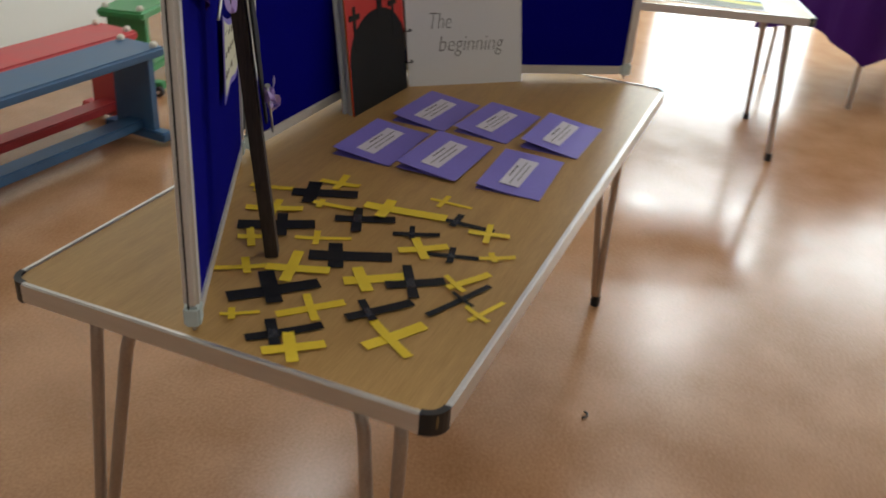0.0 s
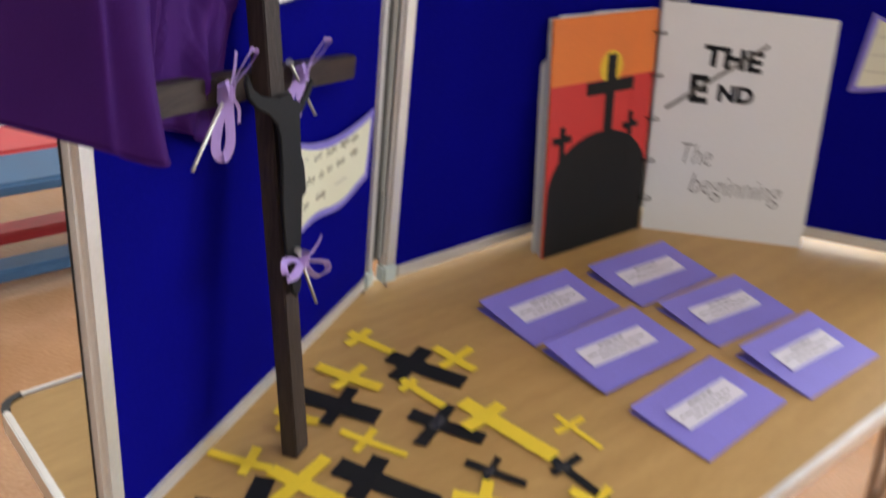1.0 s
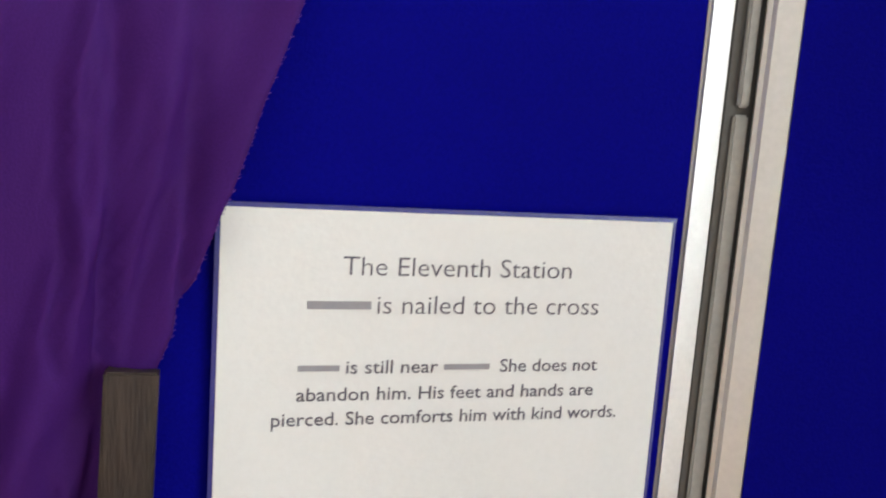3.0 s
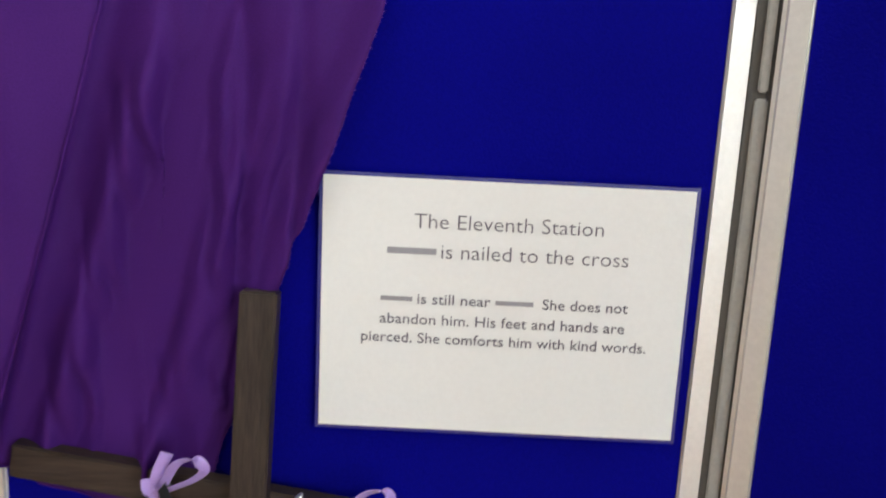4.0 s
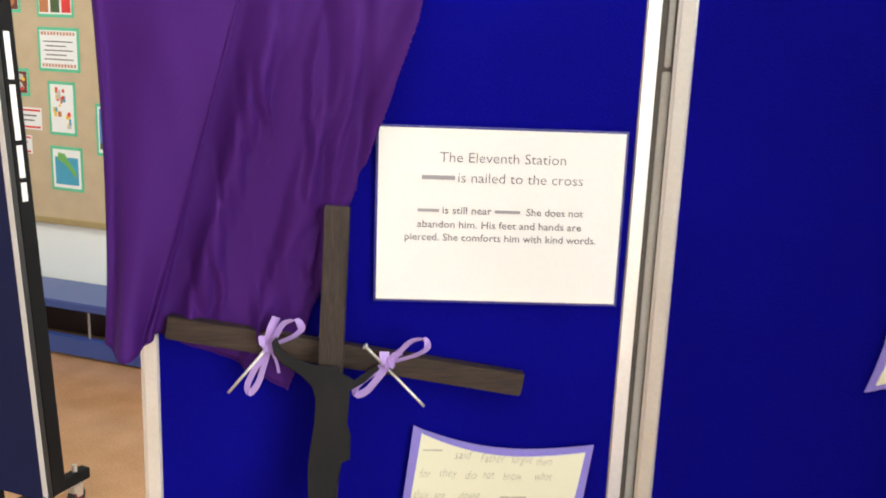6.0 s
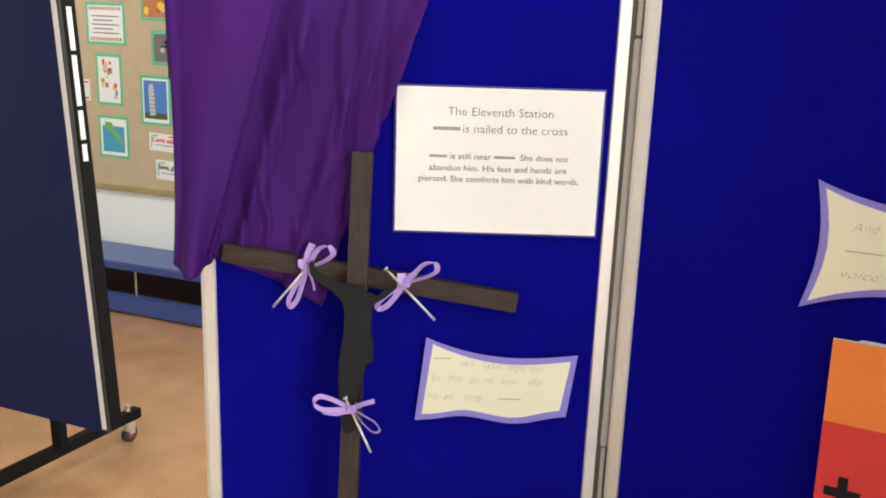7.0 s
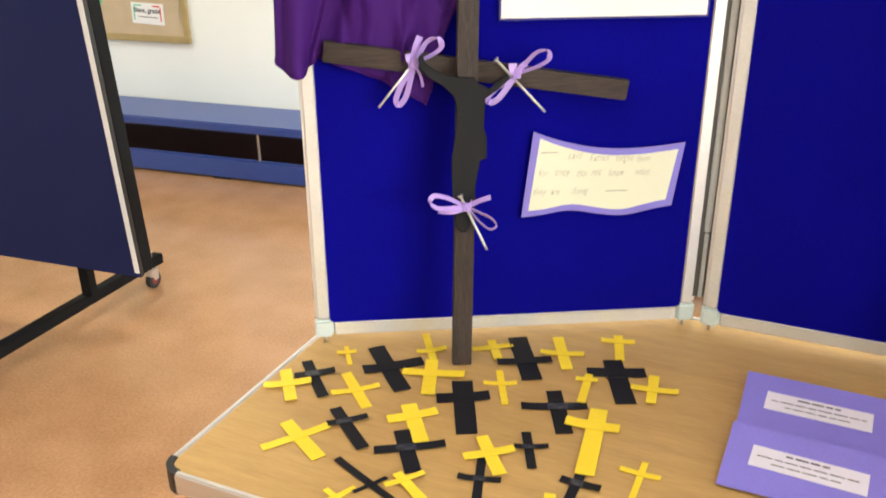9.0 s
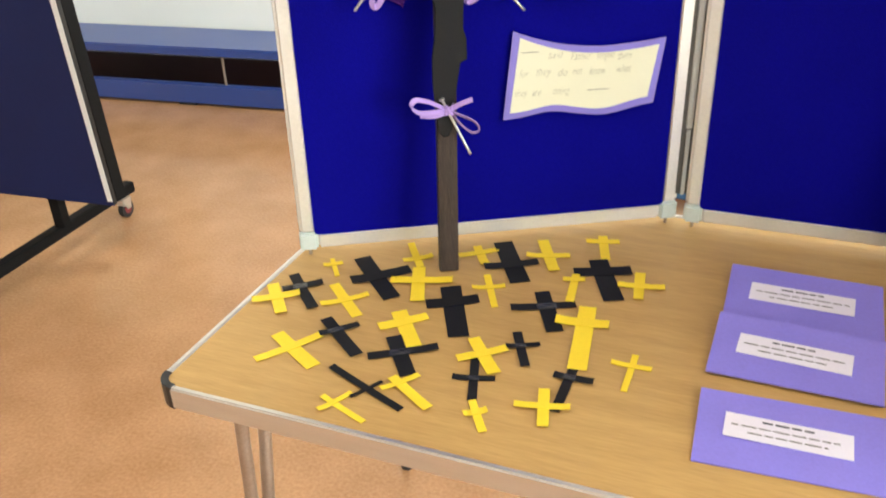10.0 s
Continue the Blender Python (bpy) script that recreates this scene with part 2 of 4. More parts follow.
# ---- setting ----
def wall_with_openings(name, x0, x1, openings, m, thick=0.25):
    """A wall along x, its room face at y 0, going back to y thick, cut round its openings."""
    bm = bmesh.new()
    xs = sorted({x0, x1, *(c - w / 2 for c, w, z, h in openings), *(c + w / 2 for c, w, z, h in openings)})
    for a, b in zip(xs, xs[1:]):
        holes = sorted((z, z + h) for c, w, z, h in openings if c - w / 2 <= a + 1e-6 and c + w / 2 >= b - 1e-6)
        z = 0.0
        for lo, hi in holes + [(CEILING, CEILING)]:
            if lo > z:
                box(a, 0, z, b, thick, lo, bm=bm)
            z = hi
    ob = part(name, bm, WALL, m=m)
    return tagged(ob, "plain off-white painted wall", "wall", kind="structure")


floor = part("floor", box(BACK_U - 0.3, SIDE_Y - 0.3, -0.1, END_U + 0.3, BOARD_Y + 0.3, 0), FLOOR, m=ROOM)
tagged(floor, "glossy speckled tan vinyl hall floor", "floor", kind="structure")
ceiling = part("ceiling", box(BACK_U - 0.3, SIDE_Y - 0.3, CEILING, END_U + 0.3, BOARD_Y + 0.3, CEILING + 0.1), CEIL, m=ROOM)
tagged(ceiling, "plain white painted ceiling", "ceiling", kind="structure")
wall_with_openings("wall_west", BACK_U, END_U, (), ROOM @ pose(0, BOARD_Y, 0))
wall_with_openings("wall_east", -END_U, -BACK_U, [(-x, w, z, h) for x, w, z, h in ADDED_SIDE_WINDOWS], ROOM @ pose(0, SIDE_Y, 0, 0, 0, 180))
wall_with_openings("wall_north", SIDE_Y - 0.25, BOARD_Y + 0.25, END_WINDOWS, ROOM @ pose(END_U, 0, 0, 0, 0, 90) @ Matrix.Diagonal((1, -1, 1, 1)))
wall_with_openings("wall_south", -BOARD_Y - 0.25, -SIDE_Y + 0.25, (), ROOM @ pose(BACK_U, 0, 0, 0, 0, 90))
part("baseboard", box(BACK_U, BOARD_Y - 0.014, 0, 0.3, BOARD_Y, 0.145, 0.003), SKIRT, m=ROOM)
tagged(bpy.data.objects["baseboard"], "dark maroon painted skirting board along the wall", "skirting", kind="structure")


def window_unit(name, m, w, h):
    win = thing(name, m, "white framed hall window with bright daylight", "window", kind="structure")
    for tag, b in (("window_frame", (-w / 2, 0, 0, -w / 2 + 0.05, 0.06, h)), ("window_frame", (w / 2 - 0.05, 0, 0, w / 2, 0.06, h)),
                   ("window_frame", (-w / 2 + 0.05, 0, 0, w / 2 - 0.05, 0.06, 0.05)), ("window_frame", (-w / 2 + 0.05, 0, h - 0.05, w / 2 - 0.05, 0.06, h))):
        part(tag, box(*b, 0.004), WHITELINE, win)
    pane = part("pane", box(-w / 2 + 0.05, 0.025, 0.05, w / 2 - 0.05, 0.03, h - 0.05), GLASS, win)
    pane.visible_shadow = False


count = 0
for y, w, z, h in END_WINDOWS:
    count += 1
    window_unit("window_%d" % count, ROOM @ pose(END_U + 0.1, y, z, 0, 0, -90), w, h)
for x, w, z, h in ADDED_SIDE_WINDOWS:
    count += 1
    window_unit("window_%d" % count, ROOM @ pose(x, SIDE_Y - 0.1, z, 0, 0, 180), w, h)


def unseen_ceiling_light(u, y):
    c = thing("unseen_ceiling_light", ROOM @ pose(u, y, CEILING), "unseen white ceiling light panel with diffuser", "ceiling light", "ceiling lights")
    for b in ((-0.6, -0.3, -0.05, -0.575, 0.3, 0), (0.575, -0.3, -0.05, 0.6, 0.3, 0), (-0.575, -0.3, -0.05, 0.575, -0.275, 0), (-0.575, 0.275, -0.05, 0.575, 0.3, 0)):
        part("frame", box(*b, 0.003), WHITELINE, c)
    part("diffuser", box(-0.575, -0.275, -0.04, 0.575, 0.275, -0.02), DIFFUSER, c)


for u, y in CEILING_LIGHTS:
    unseen_ceiling_light(u, y)


# ---- folding table ----
def folding_table(m, w, l, label, h=TOP):
    """Top from x -w to 0 and y 0 to l, with a metal edge, black corner caps and two pairs of V legs."""
    t = thing("folding_table", m, label, "table")
    part("tabletop", box(-w + 0.004, 0.004, h - 0.022, -0.004, l - 0.004, h, 0.001), LAMINATE, t)
    e = 0.005  # how far the edging stands out
    for x0, y0, x1, y1 in ((-w - e, 0.025, -w + 0.005, l - 0.025), (-0.005, 0.025, e, l - 0.025), (-w + 0.025, -e, -0.025, 0.005), (-w + 0.025, l - 0.005, -0.025, l + e)):
        part("metal_edging", box(x0, y0, h - 0.032, x1, y1, h + 0.0025, 0.002), ALU, t, "dull aluminium edge strip")
    for x, y in ((0, 0), (-w, 0), (0, l), (-w, l)):
        sx, sy = (-1 if x == 0 else 1), (1 if y == 0 else -1)
        r = 0.028
        arc = [(x + sx * (r - (r + e) * math.cos(a)), y + sy * (r - (r + e) * math.sin(a))) for a in [radians(k * 15) for k in range(7)]]
        inner = [(x + sx * (r - (r - 0.006) * math.cos(a)), y + sy * (r - (r - 0.006) * math.sin(a))) for a in [radians(k * 15) for k in range(7)]]
        cap = slab(arc + inner[::-1], 0.036)
        bmesh.ops.recalc_face_normals(cap, faces=cap.faces)
        part("corner_cap", cap, BLACKPLASTIC, t, "black plastic corner cap", pose(0, 0, h - 0.033))
    for y in (0.07, l - 0.07):
        for x in (-w + 0.125, -0.11):
            s = 1 if x < -w / 2 else -1
            e, f = (-0.07 if s > 0 else 0.025), (-0.035 if y < l / 2 else 0.05)
            for d in (-0.030, 0.030):
                part("leg", tube([(x + s * 0.015 + d * 1.3, y, h - 0.03), (x + d, y + f * 0.12, h - 0.12), (x + e * 0.95 + d * 0.12, y + f * 0.95, 0.03), (x + e + d * 0.08, y + f, 0.012)], 0.0105, 10), STEEL, t, "steel tube leg", smooth=True)
            part("rubber_foot", tube([(x + e, y + f, 0), (x + e, y + f, 0.035)], 0.015, 12), RUBBER, t)
        part("cross_bar", tube([(-w + 0.05, y, h - 0.035), (-0.05, y, h - 0.035)], 0.011, 8), STEEL, t)
    return t


WID, LEN = 0.725, 1.612
folding_table(TABLE, WID, LEN, "wood-effect folding table with aluminium edge and black corners")
TABLE2, TOP2 = pose(2.330, 3.130, 0, 0, 0, 77), 0.66
second = folding_table(TABLE2, 0.72, 1.6, "folding table with aluminium edge holding bright leaflets", TOP2)


# ---- display panels ----
def display_panel(m, length, height, label, lean=0.0):
    p = thing("display_panel", m, label, "display panel", "hinged display panels")
    f, d = 0.029, 0.022
    z0 = TOP + 0.014
    part("felt_board", box(f - 0.004, -d / 2 + 0.004, z0 + f - 0.004, length - f + 0.004, d / 2 - 0.004, z0 + height - f + 0.004), FELT, p)
    for x0, x1 in ((0, f), (length - f, length)):
        part("upright", box(x0, -d / 2, z0 + f, x1, d / 2, z0 + height - f, 0.006, seg=3), FRAME, p, "rounded aluminium frame profile", smooth=False)
    # A black strip on the frame's outer face stands in for a slot's shade.
    for x in (-0.0006, length + 0.0006):
        for y in (0.0035,):
            part("slot_shade_strip", box(x - 0.0004, y - 0.0010, z0 + f, x + 0.0004, y + 0.0014, z0 + height - f), BLACKPLASTIC, p, "thin black strip drawn for the shaded slot in the frame")
    part("bottom_rail", box(f, -d / 2 + 0.001, z0, length - f, d / 2 - 0.001, z0 + f, 0.005, seg=3), FRAME, p)
    part("top_rail", box(f, -d / 2 + 0.001, z0 + height - f, length - f, d / 2 - 0.001, z0 + height, 0.005, seg=3), FRAME, p)
    for x in (0, length - f):
        part("corner_block", box(x - 0.001, -d / 2 - 0.001, z0 - 0.002, x + f + 0.001, d / 2 + 0.001, z0 + f + 0.002, 0.004), GREYPLASTIC, p, "pale grey plastic corner block")
        part("foot_pin", tube([(x + f / 2, 0, TOP), (x + f / 2, 0, z0)], 0.003, 8), STEEL, p)
    for o in p.children:  # sheared along its length to fit the camera's view
        o.data.transform(Matrix(((1, 0, lean, -lean * TOP), (0, 1, 0, 0), (0, 0, 1, 0), (0, 0, 0, 1))))
    return p


PH = 1.0
display_panel(pose(-0.011, -0.010, 0, 0, 0, 90), 0.661, PH, "blue felt display panel in aluminium frame on the table", 0.012)
B_POSE = pose(0.0061, 0.6640, 0, 0, 0, 61.2)
C_POSE = pose(0.345, 1.2465, 0, 0, 0, 5.1)
display_panel(B_POSE, 0.661, PH, "blue felt display panel hinged beside the book", 0.012)
display_panel(C_POSE, 0.675, PH, "dark blue felt display panel at the far table end", 0.0)


def hinge(x, y, turn, lean, label):
    """Along local x across the gap; local -y faces the room."""
    h = thing("panel_hinge", pose(x, y, 0, 0, 0, turn), label, "hinge", "panel hinges")
    # Added dark filler: blocks the view through the gap, its colour standing for shade.
    part("gap_filler", box(-0.012, -0.004, TOP + 0.06, 0.012, 0.012, TOP + 1.0, 0.001), GAPDARK, h, "dark filler for the shaded gap between panels")
    part("hinge_strip", box(-0.0035, -0.010, TOP + 0.06, 0.0035, -0.004, TOP + 0.18, 0.0015), HINGEGREY, h)
    part("hinge_strip", box(-0.0055, -0.008, TOP + 0.182, 0.0055, -0.004, TOP + 0.845, 0.0016), HINGEGREY, h)
    part("hinge_strip", box(-0.004, -0.010, TOP + 0.85, 0.004, -0.004, TOP + 0.99, 0.0015), HINGEGREY, h)
    for o in h.children:
        o.data.transform(Matrix(((1, 0, lean, -lean * TOP), (0, 1, 0, 0), (0, 0, 1, 0), (0, 0, 0, 1))))


hinge(-0.002, 0.6575, 76, 0.012, "narrow metal hinge strip joining two display panels")
hinge(0.334, 1.2415, 34, 0.006, "narrow metal hinge strip behind the open book")


# ---- station notice ----
def plain_sheet(w, h, thick=0.0012):
    return box(0, 0, 0, w, h, thick)


# Enlarged by 1.05 from A4 size to fit the camera's view.
notice = thing("notice", ONPANEL @ pose(0.306, 1.265, 0.0015, 0, 0, -0.5) @ Matrix.Scale(1.05, 4), "white laminated A4 notice with printed text", "notice")
part("laminate", box(-0.003, -0.003, 0, 0.302, 0.216, 0.0008), FILM, notice, "clear glossy laminate border")
part("sheet", box(0, 0, 0.0008, 0.299, 0.213, 0.0016), PAPER, notice)
TXT = pose(0, 0, 0.0019)
lettering("printed_line", "The Eleventh Station", 0.0175, GREYINK, notice, TXT @ pose(0.151, 0.179, 0), 0.153, -0.0002)
lettering("printed_line", "is nailed to the cross", 0.0175, GREYINK, notice, TXT @ pose(0.173, 0.1545, 0), 0.152, -0.0002)
bar("printed_bar", 0.073, 0.154, 0.040, 0.0050, BARINK, notice, TXT)
bar("printed_bar", 0.062, 0.1135, 0.026, 0.0036, BARINK, notice, TXT)
lettering("printed_line", "is still near", 0.0125, GREYINK, notice, TXT @ pose(0.109, 0.114, 0), 0.060)
bar("printed_bar", 0.159, 0.1135, 0.031, 0.0036, BARINK, notice, TXT)
lettering("printed_line", "She does not", 0.0125, GREYINK, notice, TXT @ pose(0.217, 0.114, 0), 0.070)
lettering("printed_line", "abandon him. His feet and han" + "ds are", 0.0125, GREYINK, notice, TXT @ pose(0.150, 0.0965, 0), 0.202)
lettering("printed_line", "pierced. She comforts him with kind words.", 0.0125, GREYINK, notice, TXT @ pose(0.152, 0.079, 0), 0.236)


# ---- verse notes ----
def verse_note(m, w, h, waves, label, lines, waist=0.0):
    """A cream sheet with a wavy top and bottom on a lilac backing; waves(t) gives the height at t from 0 to 1."""
    v = thing("verse_note", m, label, "note", "verse notes")
    n = 16
    def outline(inset):
        low = [(inset + (w - 2 * inset) * i / n + waves(i / n, 0)[0], waves(i / n, 0)[1] + inset) for i in range(n + 1)]
        high = [(inset + (w - 2 * inset) * i / n + waves(i / n, 1)[0], h + waves(i / n, 1)[1] - inset) for i in range(n + 1)]
        right = [Vector(low[-1]).lerp(Vector(high[-1]), t / 6) - Vector((waist * math.sin(math.pi * t / 6), 0)) for t in range(1, 6)]
        left = [Vector(high[0]).lerp(Vector(low[0]), t / 6) + Vector((waist * math.sin(math.pi * t / 6), 0)) for t in range(1, 6)]
        return low + right + high[::-1] + left
    part("backing", slab(outline(0), 0.0012), PURPLECARD, v, "lilac card border")
    part("sheet", slab(outline(0.011), 0.0008), CREAM, v, "cream handwritten sheet", pose(0, 0, 0.0012))
    for body, x, y, width in lines:
        if body:
            lettering("handwriting", body, 0.0185, HANDINK, v, pose(x, y, 0.0024), width, thick=-0.0005, shear=0.35, align="LEFT")
        else:
            bar("handwriting_bar", x + width / 2, y, width, 0.0012, HANDINK, v, pose(0, 0, 0.0021))
    return v


def wave_one(t, top):
    if top:
        return (0.017 - 0.003 * t, -0.026 * t - 0.019 * math.sin(math.pi * t ** 0.9))
    return (0, 0.012 * t - 0.011 * math.exp(-((t - 0.68) / 0.2) ** 2) + 0.006 * math.exp(-((t - 0.3) / 0.14) ** 2))


def wave_two(t, top):
    s = 4 * t * (1 - t)
    return (-0.02 * (0.5 - t) * (1 if top else 1.6), -0.03 * s if top else 0.035 * s)


verse_note(ONPANEL @ pose(0.342, 0.943, 0.003), 0.250, 0.145, wave_one, "cream handwritten note with wavy lilac border",
           [("", 0.030, 0.110, 0.027), ("said", 0.072, 0.104, 0.024), ("Father", 0.108, 0.099, 0.033), ("forgive", 0.151, 0.096, 0.028), ("them", 0.185, 0.095, 0.021),
            ("for", 0.025, 0.076, 0.016), ("they", 0.052, 0.075, 0.024), ("do", 0.087, 0.074, 0.015), ("not", 0.112, 0.073, 0.016), ("know", 0.140, 0.073, 0.026), ("what", 0.183, 0.073, 0.024),
            ("they", 0.018, 0.043, 0.020), ("are", 0.046, 0.042, 0.015), ("doing", 0.080, 0.042, 0.028), ("", 0.138, 0.041, 0.036)])
PANEL2 = B_POSE @ Matrix(((1, 0, 0, 0), (0, 0, -1, -0.0115), (0, 1, 0, 0), (0, 0, 0, 1)))
verse_note(PANEL2 @ pose(0.285, 1.198, 0.001), 0.265, 0.185, wave_two, "cream handwritten note with concave lilac border",
           [("And", 0.040, 0.125, 0.034), ("", 0.085, 0.123, 0.15), ("", 0.035, 0.09, 0.05), ("", 0.095, 0.09, 0.13), ("voice.", 0.03, 0.058, 0.05), ("", 0.09, 0.058, 0.1)], 0.014)


PANEL3 = C_POSE @ Matrix(((1, 0, 0, 0), (0, 0, -1, -0.0085), (0, 1, 0, 0), (0, 0, 0, 1)))
verse_note(PANEL3 @ pose(0.351, 1.047, 0, 0, 0, 5), 0.250, 0.150, wave_one, "cream handwritten note with wavy lilac border behind the open book",
           [("", 0.030, 0.108, 0.05), ("", 0.095, 0.100, 0.09), ("", 0.026, 0.074, 0.08), ("", 0.12, 0.072, 0.07), ("", 0.022, 0.042, 0.06)])


# ---- standing wooden cross ----
FOOT, HEAD = Vector((0.0845, 0.2345, TOP)), Vector((0.0165, 0.2575, 1.389))
def beam(a, b, w, d, facing):
    """A squared timber from a to b, w wide, d deep towards facing."""
    bm = box(-w / 2, -d / 2, 0, w / 2, d / 2, (Vector(b) - Vector(a)).length, 0.0015)
    z = (Vector(b) - Vector(a)).normalized()
    y = (Vector(facing) - z * z.dot(Vector(facing))).normalized()
    x = y.cross(z)
    m = Matrix((x, y, z)).transposed().to_4x4()
    m.translation = a
    bm.transform(m)
    return bm


def along(t):
    return FOOT.lerp(HEAD, t)


cross = thing("wooden_cross", Matrix(), "dark stained wooden cross leaning on the blue panel", "cross")
part("upright_beam", beam(FOOT, HEAD, 0.0315, 0.022, (1, 0, 0)), DARKWOOD, cross)
ARM_L, ARM_R = Vector((0.0155, 0.038, 1.2275)), Vector((0.011, 0.502, 1.1525))
part("arm_beam", beam(ARM_L, ARM_R, 0.031, 0.018, (1, 0, 0)), ARMWOOD, cross)

# a plain dark cut-out on the cross
OUT = ((-71, 43), (-66, 50), (-59, 35), (-45, 25), (-27, 19), (-13, 16), (13, 16), (18, 7), (26, 4), (35, -1), (45, 7), (62, 21), (66, 15), (49, -2),
       (30, -15), (29, -59), (34, -73), (35, -105), (25, -110), (21, -136), (18, -155), (14, -173), (12, -212), (7, -222), (-1, -224), (-8, -216),
       (-14, -187), (-16, -159), (-18, -130), (-18, -105), (-16, -86), (-13, -59), (-13, -28), (-18, -12), (-34, 3), (-55, 14), (-68, 27))  # outline traced to fit the camera's view, scaled to millimetres
fig = slab([(x / 1000, y / 1000) for x, y in OUT], 0.004)
bmesh.ops.recalc_face_normals(fig, faces=fig.faces)
bmesh.ops.bevel(fig, geom=[e for e in fig.edges if all(v.co.z > 0.003 for v in e.verts)], offset=0.0012, segments=1, affect="EDGES")
lean = math.degrees(math.atan2(FOOT.x - HEAD.x, HEAD.z - FOOT.z))
tilt = pose(along(0.68).x + 0.0175, 0.247, 1.174) @ Matrix.Rotation(radians(-lean), 4, "Y") @ Matrix.Rotation(radians(-2.4), 4, "X") @ Matrix(((0, 0, 1, 0), (1, 0, 0, 0), (0, 1, 0, 0), (0, 0, 0, 1)))
tagged(part("crucifix_figure", fig, BLACKCARD, m=tilt), "plain black card cut-out on the wooden cross", "figure")


def bow(m, label, loops, tails, wide=0.0098, face=0.6):
    """Loops are (angle, length, half width) and tails (angle, length, width), seen from the room."""
    b = thing("ribbon_bow", m, label, "bow", "lilac ribbon bows")
    for angle, L, h in loops:
        a = Vector((0, math.cos(radians(angle)), math.sin(radians(angle))))
        p = Vector((0, -a.z, a.y))
        def at(f, g, x):
            return a * L * f + p * h * g + Vector((x, 0, 0))
        pts = [at(0, 0, 0.005), at(0.35, 0.55, 0.010), at(0.72, 1.0, 0.015), at(0.95, 0.6, 0.015), at(1.0, -0.1, 0.012), at(0.9, -0.8, 0.008), at(0.6, -0.8, 0.005), at(0.28, -0.4, 0.004), at(0, 0, 0.004)]
        part("loop", ribbon_strip(pts, wide, Vector((0.5, 0, 0)) + p * face - a * 0.3), RIBBON, b)
    for angle, L, w in tails:
        a = Vector((0, math.cos(radians(angle)), math.sin(radians(angle))))
        p = Vector((0, -a.z, a.y))
        part("tail", ribbon_strip([(0.006, 0, 0), a * L * 0.5 + Vector((0.011, 0, 0)) + p * 0.003, a * L + Vector((0.009, 0, 0))], w, p + Vector((0.35, 0, 0))), RIBBON, b)
    wrap = [(0.009 * math.cos(k * 0.7) + 0.003, 0.0075 * math.sin(k * 0.7), 0.003 * math.sin(k * 0.9)) for k in range(10)]
    part("knot", ribbon_strip(wrap, 0.015, (0, 0.15, 1)), RIBBON, b)
    return b


def nail(head, tip, label):
    a, b = Vector(head), Vector(tip)
    d = (b - a).normalized()
    n = thing("nail", Matrix(), label, "nail", "steel nails")
    part("shank", tube([a, a.lerp(b, 0.92), b], 0.0021, 8), NAIL, n, smooth=True)
    part("nail_head", tube([a - d * 0.002, a], 0.0045, 10), NAIL, n)


bow(pose(0.032, 0.172, 1.208), "lilac satin ribbon bow on the cross arm",
    [(42, 0.052, 0.012), (246, 0.064, 0.0065)], [(76, 0.042, 0.011), (118, 0.018, 0.009), (290, 0.036, 0.004)])
bow(pose(0.031, 0.326, 1.188), "lilac satin ribbon bow on the cross arm",
    [(34, 0.056, 0.012), (222, 0.058, 0.0065)], [(112, 0.018, 0.013), (50, 0.022, 0.010)])
bow(pose(0.080, 0.245, 0.996), "lilac satin ribbon bow low on the cross",
    [(164, 0.058, 0.009), (-38, 0.054, 0.010)], [(24, 0.040, 0.009), (184, 0.044, 0.008)], 0.0085, 0.35)
nail((0.037, 0.178, 1.217), (0.030, 0.117, 1.142), "steel nail under the ribbon bow")
nail((0.037, 0.295, 1.210), (0.029, 0.372, 1.126), "steel nail through the ribbon bow")
nail((0.083, 0.236, 1.013), (0.087, 0.276, 0.924), "steel nail through the low ribbon bow")


